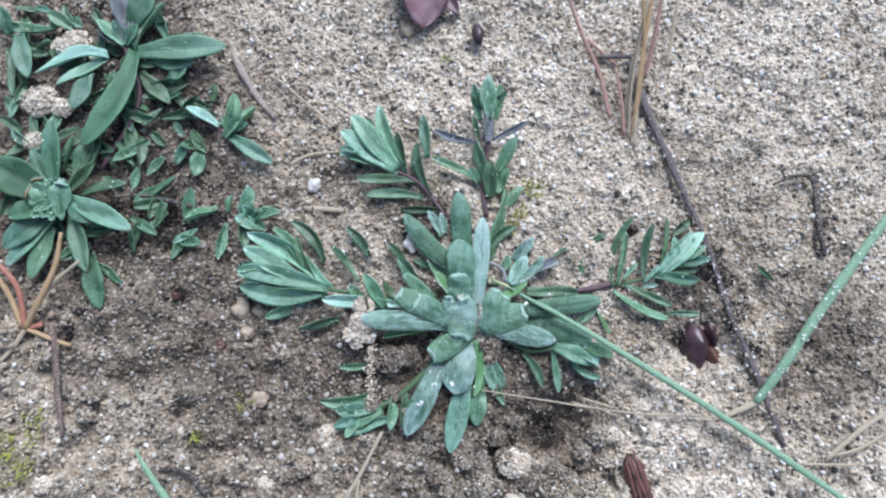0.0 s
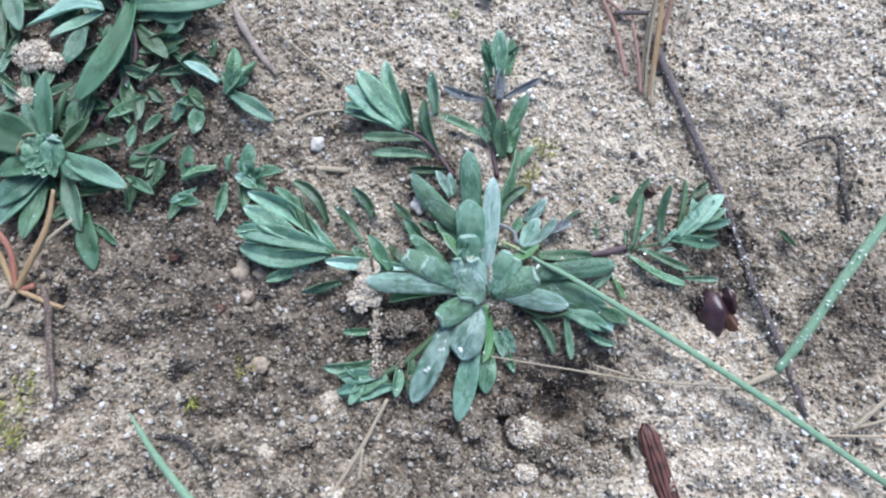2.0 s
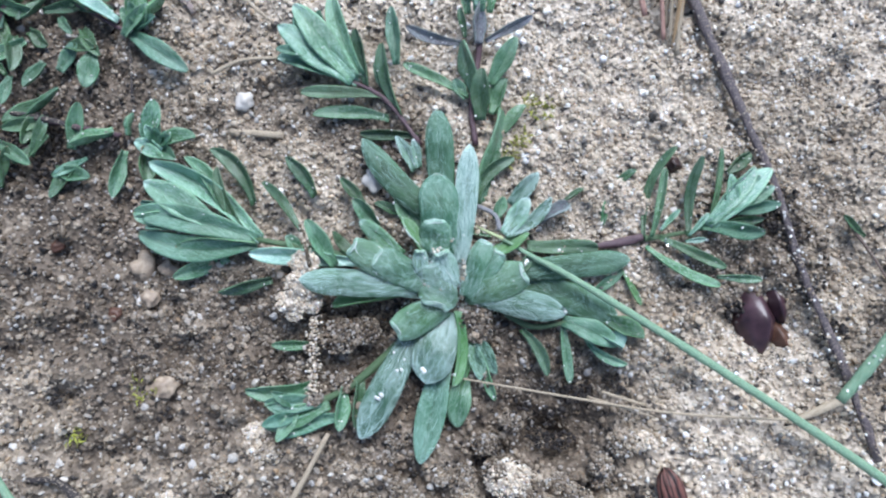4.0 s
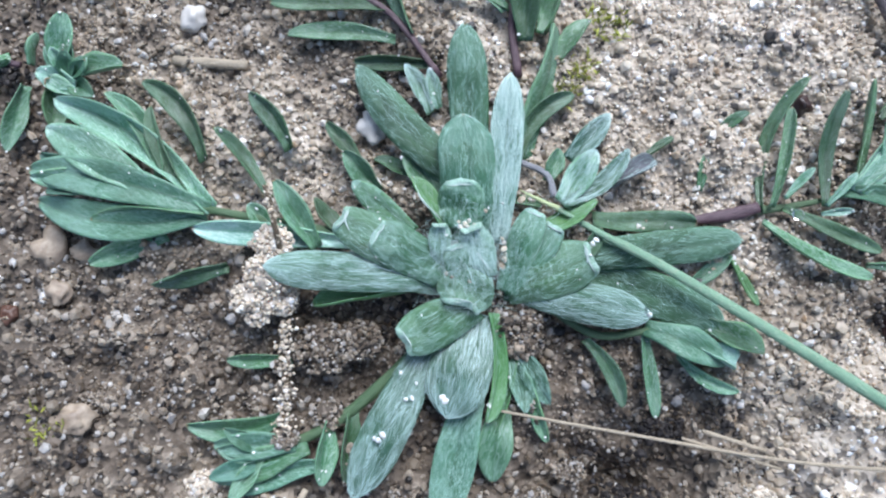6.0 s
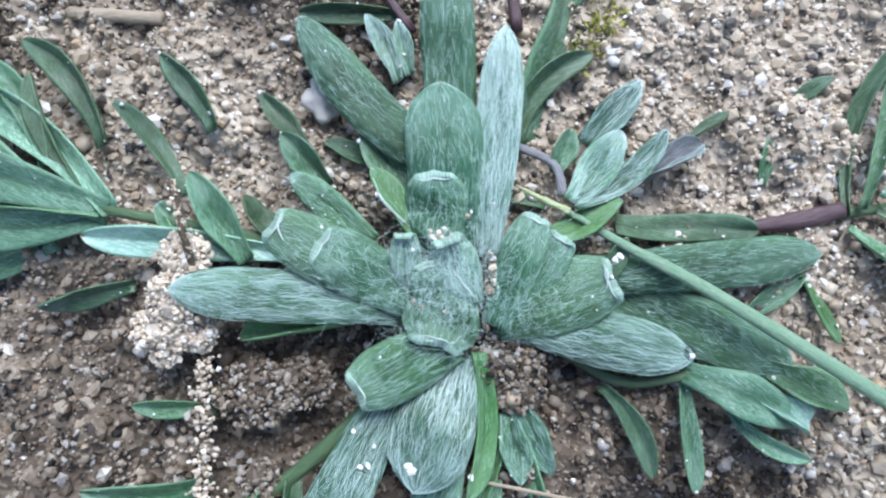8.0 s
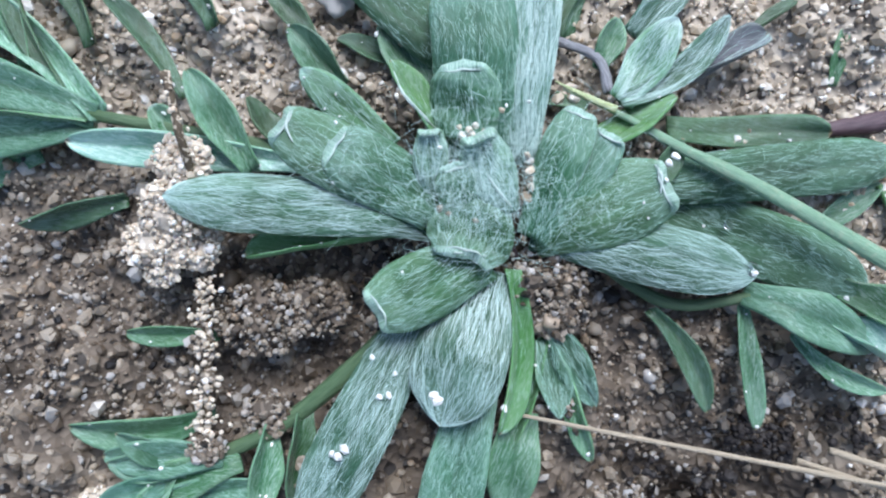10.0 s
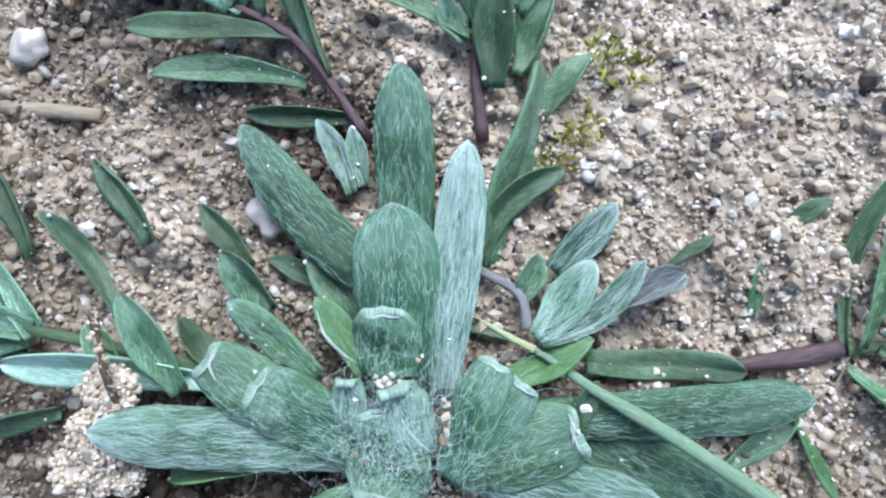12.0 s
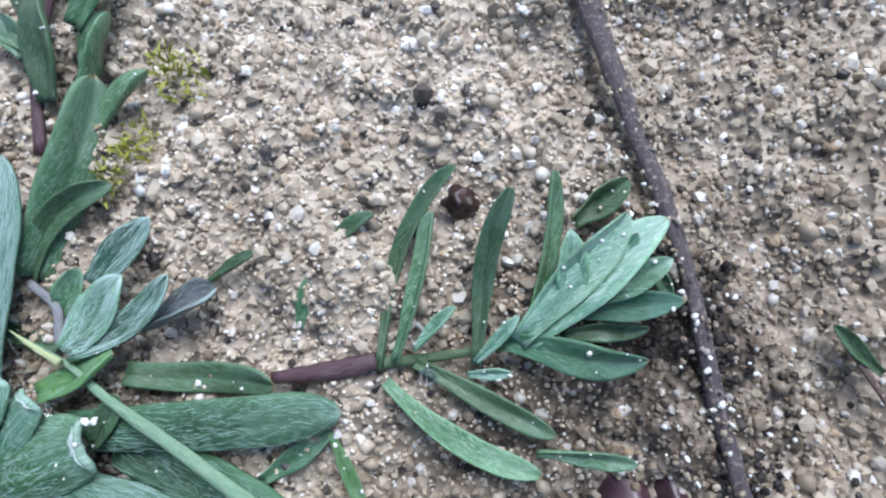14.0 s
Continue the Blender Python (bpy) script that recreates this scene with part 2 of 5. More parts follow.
def sand_material(name, grainy, blotched=True):
    m, t, p = material(name)
    c = t.nodes.new("ShaderNodeTexCoord")
    geo = t.nodes.new("ShaderNodeNewGeometry")
    big = node(t, "ShaderNodeTexNoise", Scale=42.0, Detail=4.0, Roughness=0.6)
    t.links.new(c.outputs["Object"], big.inputs["Vector"])
    mid = node(t, "ShaderNodeTexNoise", Scale=260.0, Detail=4.0, Roughness=0.65)
    t.links.new(c.outputs["Object"], mid.inputs["Vector"])
    if grainy:
        rnd = geo.outputs["Random Per Island"]
        col = ramp(t, rnd, [(0.0, (0.045, 0.04, 0.042)), (0.062, (0.11, 0.094, 0.083)), (0.078, (0.31, 0.255, 0.195)), (0.30, (0.47, 0.39, 0.30)),
                            (0.58, (0.56, 0.48, 0.38)), (0.78, (0.64, 0.56, 0.46)), (0.82, (0.50, 0.365, 0.24)), (0.84, (0.64, 0.575, 0.50)), (0.88, (0.74, 0.69, 0.62)), (0.93, (0.85, 0.83, 0.80))])
        p.inputs["Subsurface Weight"].default_value = 0.5
        p.inputs["Subsurface Radius"].default_value = (0.0006, 0.0005, 0.0004)
        rough = ramp(t, rnd, [(0.0, (0.5,) * 3), (0.85, (0.5,) * 3), (0.95, (0.12,) * 3)])
        t.links.new(rough, p.inputs["Roughness"])
    else:
        fine = node(t, "ShaderNodeTexVoronoi", Scale=1900.0)
        t.links.new(c.outputs["Object"], fine.inputs["Vector"])
        sep = t.nodes.new("ShaderNodeSeparateColor")
        t.links.new(fine.outputs["Color"], sep.inputs["Color"])
        col = ramp(t, sep.outputs["Red"], [(0.0, (0.09, 0.077, 0.068)), (0.16, (0.28, 0.235, 0.188)), (0.55, (0.48, 0.405, 0.325)), (1.0, (0.66, 0.58, 0.49))])
        p.inputs["Roughness"].default_value = 0.75
        bump(t, p, fine.outputs["Distance"], 0.8, 0.0003)
    # moisture: wetter, darker sand in uneven blotches, with painted shade among them
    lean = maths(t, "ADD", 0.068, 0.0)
    # several spots under leaves and in the southern hollow stand in for shade
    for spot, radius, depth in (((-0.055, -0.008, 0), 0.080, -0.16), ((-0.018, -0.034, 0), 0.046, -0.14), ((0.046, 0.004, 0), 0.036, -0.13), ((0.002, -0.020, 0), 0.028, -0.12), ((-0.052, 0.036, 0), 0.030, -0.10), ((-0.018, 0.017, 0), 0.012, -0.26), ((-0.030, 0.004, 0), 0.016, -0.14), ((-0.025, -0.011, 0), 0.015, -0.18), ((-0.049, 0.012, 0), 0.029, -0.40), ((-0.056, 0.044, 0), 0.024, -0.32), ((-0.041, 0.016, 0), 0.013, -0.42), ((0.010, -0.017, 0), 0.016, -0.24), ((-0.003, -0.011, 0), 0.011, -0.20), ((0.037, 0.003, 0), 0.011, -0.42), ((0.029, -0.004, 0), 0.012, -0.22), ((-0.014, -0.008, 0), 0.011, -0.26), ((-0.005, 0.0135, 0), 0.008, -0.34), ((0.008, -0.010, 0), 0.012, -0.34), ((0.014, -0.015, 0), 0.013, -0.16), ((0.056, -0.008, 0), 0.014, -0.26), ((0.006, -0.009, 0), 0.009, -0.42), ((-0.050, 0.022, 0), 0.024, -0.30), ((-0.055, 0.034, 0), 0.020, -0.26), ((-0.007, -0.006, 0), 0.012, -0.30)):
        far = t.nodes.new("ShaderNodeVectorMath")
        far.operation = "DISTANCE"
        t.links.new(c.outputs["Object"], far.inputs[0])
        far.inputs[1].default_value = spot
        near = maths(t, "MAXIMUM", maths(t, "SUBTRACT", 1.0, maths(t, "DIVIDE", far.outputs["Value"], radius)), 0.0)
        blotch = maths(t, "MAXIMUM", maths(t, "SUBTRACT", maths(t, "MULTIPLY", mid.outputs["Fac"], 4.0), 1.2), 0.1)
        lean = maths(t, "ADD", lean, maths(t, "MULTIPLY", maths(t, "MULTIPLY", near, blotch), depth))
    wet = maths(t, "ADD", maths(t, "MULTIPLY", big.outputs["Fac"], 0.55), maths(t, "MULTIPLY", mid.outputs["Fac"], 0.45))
    darkened = ramp(t, maths(t, "ADD", wet, lean), [(0.30, (0.25, 0.222, 0.20)), (0.45, (0.66, 0.63, 0.59)), (0.57, (1, 1, 1))])
    if not blotched:
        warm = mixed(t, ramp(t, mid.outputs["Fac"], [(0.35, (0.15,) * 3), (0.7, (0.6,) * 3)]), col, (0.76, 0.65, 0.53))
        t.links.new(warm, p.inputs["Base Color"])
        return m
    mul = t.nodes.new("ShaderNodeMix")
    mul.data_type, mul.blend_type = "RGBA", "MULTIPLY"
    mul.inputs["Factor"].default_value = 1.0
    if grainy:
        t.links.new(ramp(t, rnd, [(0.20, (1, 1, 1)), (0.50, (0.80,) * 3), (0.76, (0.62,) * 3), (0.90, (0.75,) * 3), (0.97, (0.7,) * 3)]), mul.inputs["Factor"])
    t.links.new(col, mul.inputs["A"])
    t.links.new(darkened, mul.inputs["B"])
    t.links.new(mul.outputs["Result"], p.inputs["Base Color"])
    return m


soil = sand_material("damp_shaded_sand", False)
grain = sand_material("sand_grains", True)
# paler sand without the dark blotches, for clods and gap-lightening fines
pale_soil = sand_material("pale_sand", False, False)
pale_grain = sand_material("pale_sand_grains", True, False)


def plain_material(name, low, high, rough, scale, transmission=0.0):
    m, t, p = material(name)
    c = t.nodes.new("ShaderNodeTexCoord")
    n = node(t, "ShaderNodeTexNoise", Scale=scale, Detail=4.0, Roughness=0.6)
    t.links.new(c.outputs["Object"], n.inputs["Vector"])
    t.links.new(ramp(t, n.outputs["Fac"], [(0.3, low), (0.7, high)]), p.inputs["Base Color"])
    p.inputs["Roughness"].default_value = rough
    p.inputs["Transmission Weight"].default_value = transmission
    bump(t, p, n.outputs["Fac"], 0.4, 0.0002)
    return m


quartz = plain_material("milky_quartz", (0.50, 0.46, 0.41), (0.66, 0.62, 0.58), 0.4, 500)
tan_stone = plain_material("tan_stone", (0.22, 0.16, 0.115), (0.44, 0.35, 0.26), 0.5, 1300)
maroon = plain_material("maroon_husk", (0.022, 0.010, 0.013), (0.085, 0.042, 0.052), 0.3, 420)
rust = plain_material("rusty_husk", (0.045, 0.019, 0.012), (0.12, 0.055, 0.034), 0.5, 700)
seedcoat = plain_material("dark_seed", (0.018, 0.009, 0.008), (0.06, 0.028, 0.022), 0.4, 900)
redleaf = plain_material("purple_dead_leaf", (0.13, 0.06, 0.075), (0.30, 0.19, 0.21), 0.45, 300)
humus = plain_material("black_humus_and_shade", (0.010, 0.008, 0.008), (0.035, 0.027, 0.024), 0.7, 600)
moss_mat = plain_material("yellow_moss", (0.20, 0.23, 0.03), (0.42, 0.42, 0.08), 0.7, 1200)
sparkle = plain_material("white_grain", (0.78, 0.77, 0.74), (0.86, 0.85, 0.83), 0.2, 500)


# ---- the sand ----
# hollows in the sand: x, y, radius and depth in mm
HOLLOWS = ((35.8, -5.4, 3.8, 2.9), (20.3, -12.3, 2.0, 1.4), (11.4, -18.2, 2.2, 1.6), (14.5, -15.2, 2.0, 1.4), (20.8, -23.6, 1.8, 1.2),
           (10.8, -14.9, 1.3, 1.5), (15.1, -18.1, 1.5, 1.7), (17.2, -15.0, 1.2, 1.4), (6.2, -20.4, 0.8, 1.2),
           (11.5, -21.5, 0.9, 1.4), (13.4, -23.2, 0.8, 1.2), (7.5, -24.1, 0.8, 1.2), (-2.6, -25.0, 1.1, 1.1),
           (2.1, -23.4, 0.8, 1.2), (19.3, -23.0, 0.9, 1.1), (25.9, -17.3, 0.9, 0.8), (-7.3, -20.4, 1.0, 1.0),
           (-11.9, -24.8, 1.0, 1.0), (-37.4, -14.6, 1.2, 1.2), (-26.3, -15.4, 1.3, 1.2), (-54.0, -4.7, 1.0, 1.2),
           (-43.3, -9.6, 1.2, 0.8), (-21.0, -11.9, 1.2, 0.9),
           (16.4, -13.2, 1.7, 2.6), (13.8, -18.6, 2.2, 2.8), (7.0, -20.2, 1.5, 2.4), (17.6, -23.4, 1.6, 2.4), (-43.6, 14.6, 3.2, 1.6), (-39.4, 9.6, 2.6, 1.4))


def lumps(x, y):
    """Height of the sand in mm at x, y in mm."""
    h = 1.5 * math.exp(-(((x - 6) / 22) ** 2 + ((y - 12) / 13) ** 2))
    h -= 2.6 * math.exp(-(((x - 13) / 7) ** 2 + ((y + 18) / 4.5) ** 2))
    h -= 1.2 * math.exp(-(((x + 3) / 7) ** 2 + ((y + 9) / 5) ** 2))
    h -= 1.5 * math.exp(-(((x + 45) / 9) ** 2 + ((y - 15) / 6) ** 2))
    fade = 1.0 / (1.0 + (max(abs(x), abs(y)) / 400) ** 2)
    h += fade * (0.9 * noise.noise((x * 0.09, y * 0.09, 3.1)) + 1.05 * noise.noise((x * 0.24, y * 0.24, 8.4)) + 0.8 * noise.noise((x * 0.6, y * 0.6, 1.7)) + 0.35 * noise.noise((x * 1.3, y * 1.3, 6.7)))
    crumble = fade * (0.5 - 0.5 * math.tanh((y + 6 + 0.25 * x) / 10))
    h += crumble * (2.2 * max(0.0, noise.noise((x * 0.33, y * 0.33, 5.5))) + 1.1 * max(0.0, noise.noise((x * 0.8, y * 0.8, 2.5))))
    h -= crumble * 2.4 * max(0.0, noise.noise((x * 0.27, y * 0.27, 12.5)) - 0.12)
    for cx, cy, cr, depth in HOLLOWS:
        h -= depth * math.exp(-(((x - cx) ** 2 + (y - cy) ** 2) / cr ** 2))
    return h - 0.5


def mesh_object(name, verts, faces, mat, parent=None, smooth=True, uvs=None):
    me = bpy.data.meshes.new(name)
    me.from_pydata(verts, [], faces)
    me.materials.append(mat)
    if smooth:
        me.shade_smooth()
    if uvs is not None:
        lay = me.uv_layers.new(name="UVMap")
        flatuv = [c for l in me.loops for c in uvs[l.vertex_index]]
        lay.data.foreach_set("uv", flatuv)
    ob = new(name, me)
    if parent is not None:
        ob.parent = parent
    return ob


def axis_steps(lo, hi, step):
    inner = [lo + i * step for i in range(int((hi - lo) / step) + 1)]
    outer, d = [], step
    while d < 60000:
        d *= 1.6
        outer.append(d)
    return [lo - d for d in reversed(outer)] + inner + [inner[-1] + d for d in outer]


def build_ground():
    xs, ys = axis_steps(-84, 84, 0.6), axis_steps(-58, 66, 0.6)
    verts = [(x * MM, y * MM, lumps(x, y) * MM) for y in ys for x in xs]
    n = len(xs)
    faces = [(j * n + i, j * n + i + 1, (j + 1) * n + i + 1, (j + 1) * n + i) for j in range(len(ys) - 1) for i in range(n - 1)]
    ob = mesh_object("ground", verts, faces, soil)
    return tagged(ob, "damp light brown sand with dark humus stains and painted shade", "sand", kind="structure")


ground = build_ground()

ICO_V = np.array([(0, 0, 1)] + [(0.894 * math.cos(a * 1.2566), 0.894 * math.sin(a * 1.2566), 0.447) for a in range(5)]
                 + [(0.894 * math.cos((a + 0.5) * 1.2566), 0.894 * math.sin((a + 0.5) * 1.2566), -0.447) for a in range(5)] + [(0, 0, -1)])
ICO_F = np.array([(0, 1 + a, 1 + (a + 1) % 5) for a in range(5)] + [(1 + a, 6 + a, 1 + (a + 1) % 5) for a in range(5)]
                 + [(1 + (a + 1) % 5, 6 + a, 6 + (a + 1) % 5) for a in range(5)] + [(6 + a, 11, 6 + (a + 1) % 5) for a in range(5)])


def grain_mesh(name, places, sizes, mat, seed, smooth=True):
    """Many uneven little stones in one mesh; places and sizes in mm."""
    rng = np.random.default_rng(seed)
    k = len(places)
    s = sizes[:, None] * rng.uniform(0.65, 1.3, (k, 3))
    v = ICO_V[None] * rng.uniform(0.7, 1.25, (k, 12, 1)) * s[:, None, :]
    a = rng.uniform(0, 6.283, k)
    b = rng.uniform(-0.9, 0.9, k)
    x, y, z = v[..., 0], v[..., 1], v[..., 2]
    y, z = y * np.cos(b)[:, None] - z * np.sin(b)[:, None], y * np.sin(b)[:, None] + z * np.cos(b)[:, None]
    x, y = x * np.cos(a)[:, None] - y * np.sin(a)[:, None], x * np.sin(a)[:, None] + y * np.cos(a)[:, None]
    v = (np.stack([x, y, z], -1) + places[:, None, :]) * MM
    f = (ICO_F[None] + 12 * np.arange(k)[:, None, None]).reshape(-1)
    me = bpy.data.meshes.new(name)
    me.vertices.add(12 * k)
    me.vertices.foreach_set("co", v.reshape(-1))
    me.loops.add(len(f))
    me.loops.foreach_set("vertex_index", f.astype(np.int32))
    me.polygons.add(20 * k)
    me.polygons.foreach_set("loop_start", np.arange(0, len(f), 3, dtype=np.int32))
    me.update(calc_edges=True)
    me.materials.append(mat)
    if smooth:
        me.shade_smooth()
    else:
        me.shade_flat()
    return new(name, me)


def scatter_sand():
    rng = np.random.default_rng(4)
    step = 0.495
    xs, ys = np.meshgrid(np.arange(-74, 75, step), np.arange(-42, 55, step))
    p = np.stack([xs.ravel(), ys.ravel()], -1) + rng.uniform(-0.3, 0.3, (xs.size, 2))
    size = np.clip(rng.lognormal(-1.45, 0.40, len(p)), 0.11, 0.50)
    h = np.array([lumps(x, y) for x, y in p]) + size * rng.uniform(-0.5, 0.5, len(p))
    sharp = rng.random(len(p)) < 0.90
    ob = grain_mesh("sand_grains", np.c_[p, h][~sharp], size[~sharp], grain, 5)
    other = grain_mesh("sharp_sand_grains", np.c_[p, h][sharp], size[sharp] * 0.9, grain, 6, False)
    # finer grains that fill the joints round the plant
    xs, ys = np.meshgrid(np.arange(-30, 46, 0.34), np.arange(-13, 26, 0.34))
    p = np.stack([xs.ravel(), ys.ravel()], -1) + rng.uniform(-0.3, 0.3, (xs.size, 2))
    size = rng.uniform(0.06, 0.15, len(p))
    h = np.array([lumps(x, y) for x, y in p]) + size * rng.uniform(-0.2, 1.2, len(p))
    # paler fines east of the heart: lightness painted into the dark gaps
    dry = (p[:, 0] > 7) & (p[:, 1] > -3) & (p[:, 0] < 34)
    for some, skin, seed in ((dry, pale_grain, 9), (~dry, grain, 8)):
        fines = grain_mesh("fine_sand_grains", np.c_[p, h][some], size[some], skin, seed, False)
        tagged(fines, "fine pale sand grains between larger ones", "sand", kind="stuff")
    tagged(other, "angular glinting quartz sand grains", "sand", kind="stuff")
    return tagged(ob, "loose pale, tan and black quartz sand grains", "sand", kind="stuff")


scatter_sand()


# ---- leaves and stems ----
def leaf(parent, base, tip, width, mat, arch=None, fold=None, curl=0.0, bow=0.0, thick=None, base_w=0.5, tipl=1.8, name="leaf"):
    """A blade from base to tip (mm). arch: rise of its middle; fold: its edges turn up; curl: its tip rolls up into a lip; bow: sideways bend; tipl: length of the rounded tip in widths."""
    rng = random.Random(round(base[0] * 91 + base[1] * 57 + tip[0] * 33 + tip[1] * 13))
    b, e = Vector(base), Vector(tip)
    run = e - b
    length = run.length
    ahead = run.normalized()
    side = ahead.cross(Vector((0, 0, 1))).normalized()
    up = side.cross(ahead)
    woolly = mat in (wool, downy, pale, cup, plush, felt)
    peak = 1 - min(0.6, max(0.16, tipl * width / length))
    if curl:
        peak = 0.66
    if arch is None:
        arch = 0.03 if width > 2.3 else rng.uniform(-0.08, 0.03)
    tilt = rng.uniform(-0.22, 0.22) if woolly else rng.uniform(-0.85, 0.85)
    if fold is None:
        fold = rng.uniform(0.22, 0.45) if width > 2.3 else rng.uniform(0.4, 1.1)
    if thick is None:
        thick = min(0.5, max(0.22, 0.15 * width))
    side, up = side * math.cos(tilt) + up * math.sin(tilt), up * math.cos(tilt) - side * math.sin(tilt)
    twist = 0.0 if curl or (woolly and width > 2.3) else rng.uniform(-0.9, 0.9)
    straight, over = side, up
    rows, cols = (25 if curl else 17), 11
    wav, ph = rng.uniform(0.015, 0.06), rng.uniform(0, 6)
    top, under, uvs, edge = [], [], [], []
    skin = []
    for i in range(rows):
        s = i / (rows - 1)
        s = s if curl else 1 - (1 - s) ** 1.25
        turn = twist * (s - 0.4)
        side, up = straight * math.cos(turn) + over * math.sin(turn), over * math.cos(turn) - straight * math.sin(turn)
        grow = min(1.0, s / 0.55)
        prof = base_w + (1 - base_w) * (grow * grow * (3 - 2 * grow))
        if s > peak:
            late = (s - peak) / (1 - peak)
            prof *= 1 - 0.5 * late ** 2 if curl else max(0.0, 1 - late ** 2.0) ** 0.62
        prof = max(prof, 0.035)
        mid = b + run * s + up * (arch * length * 4 * s * (1 - s)) + side * (bow * length * 4 * s * (1 - s))
        lift = up
        bend = fold
        if curl:
            r = 0.5 * curl * width
            if s < 0.90:
                f = s / 0.90
                mid = b + run * f * (1 - r / length) + up * (arch * length * 4 * f * (1 - 0.8 * f))
            else:
                th = (s - 0.90) / 0.10 * (2.6 if curl > 0.2 else 1.35)
                bend = fold * (1 - 0.7 * min(1.0, th / 1.6))
                mid = b + run * (1 - r / length) + up * (arch * length * 0.8 + r * (1 - math.cos(th))) + ahead * (r * math.sin(th))
                lift = up * math.cos(th) - ahead * math.sin(th)
        mid += up * (wav * width * math.sin(7 * s + ph))
        for j in range(cols):
            u = 2 * j / (cols - 1) - 1
            half = 0.5 * width * prof
            rise = half * (bend * abs(u) ** 1.7 - 0.10 * math.exp(-((u / 0.16) ** 2)))
            rise += 0.025 * width * math.sin(9 * s + 3 * u + ph) + 0.03 * half * abs(u) * math.sin(23 * s + 4 * ph)
            pt = mid + side * (u * half) + lift * rise
            t = thick * min(1.0, prof * 1.5) * (0.3 + 0.7 * math.sqrt(max(0.0, 1 - u ** 4))) * 0.5
            top.append(tuple((pt + lift * t) * MM))
            skin.append((pt + lift * t, u))
            under.append(tuple((pt - lift * (t + 0.03)) * MM))
            uvs.append((u * half + 3.0, s * length))
            edge.append((u, s))
    n = rows * cols
    faces = []
    for i in range(rows - 1):
        for j in range(cols - 1):
            a = i * cols + j
            faces.append((a, a + 1, a + cols + 1, a + cols))
            faces.append((n + a, n + a + cols, n + a + cols + 1, n + a + 1))
        a, c = i * cols, i * cols + cols - 1
        faces.append((a, a + cols, n + a + cols, n + a))
        faces.append((c, n + c, n + c + cols, c + cols))
    for j in range(cols - 1):
        faces.append((j, n + j, n + j + 1, j + 1))
        a = (rows - 1) * cols + j
        faces.append((a, a + 1, n + a + 1, n + a))
    ob = mesh_object(name, top + under, faces, mat, parent, True, uvs + uvs)
    lay = ob.data.uv_layers.new(name="Blade")
    two = edge + edge
    lay.data.foreach_set("uv", [c for l in ob.data.loops for c in two[l.vertex_index]])
    if curl and parent is rosette:
        row = [skin[(rows - 2) * cols + j][0] for j in range(1, cols - 1, 2)]
        strand("rolled_rim", ob, silver, [tuple(q + up * 0.05) for q in row], [0.02, 0.045, 0.055, 0.045, 0.02])
    if mat in FUZZY and parent in (rosette, northeast_shoot, south_shoot) and base[0] ** 2 + base[1] ** 2 < 260:
        hairs(ob, skin, rows, cols, length, width, FUZZY[mat], rng)
    return ob


def hairs(blade, skin, rows, cols, length, width, density, rng):
    """Fine white hairs that lie along the upper side of a blade."""
    verts, faces = [], []

    def at(r, c):
        r, c = min(max(r, 0.0), rows - 1.001), min(max(c, 0.0), cols - 1.001)
        i, j = int(r), int(c)
        f, g = r - i, c - j
        a, b, d, e = (skin[(i + p) * cols + j + q][0] for p, q in ((0, 0), (0, 1), (1, 0), (1, 1)))
        return (a * (1 - g) + b * g) * (1 - f) + (d * (1 - g) + e * g) * f

    for _ in range(int(length * width * density)):
        r, c = rng.uniform(-0.5, rows - 1.5), rng.uniform(0.1, cols - 1.1)
        if noise.noise(Vector((r * 0.35 + length, c * 0.5, width))) < rng.uniform(-0.7, 0.05):
            continue
        short = blade.data.materials[0] in SHORT_HAIRED
        dr = (rng.uniform(0.2, 0.65) if short else rng.uniform(0.5, 1.5)) / length * (rows - 1)
        dc = rng.gauss(0, 0.35 if short else 0.6) * min(2.2, 2.6 / width)
        if rng.random() < 0.10:
            dr, dc = dr * rng.uniform(-0.2, 0.5), dc * 2.5
        bend, kink, phase = rng.gauss(0, 0.1 if short else 0.3), rng.gauss(0, 0.08), rng.uniform(0, 6)
        lift = rng.uniform(0.01, 0.09)
        thin = rng.uniform(0.003, 0.0075)
        pts = []
        for k in range(6):
            f = k / 5
            q = at(r + dr * f, c + dc * f + bend * f * (1 - f) * 4 + kink * math.sin(9 * f + phase))
            pts.append(q + Vector((0, 0, 0.015 + lift * 4 * f * (1 - f))))
        if (pts[5] - pts[0]).length < 0.12:
            continue
        across = (pts[5] - pts[0]).cross(Vector((0, 0, 1))).normalized() * thin
        n = len(verts)
        for k, q in enumerate(pts):
            w = across * (1.0 if 0 < k < 5 else 0.4)
            verts += [tuple((q - w) * MM), tuple((q + w) * MM)]
        faces += [(n + 2 * k, n + 2 * k + 1, n + 2 * k + 3, n + 2 * k + 2) for k in range(5)]
    mesh_object("hairs", verts, faces, hair_mat if blade.data.materials[0] in SHORT_HAIRED else frost_mat, blade)


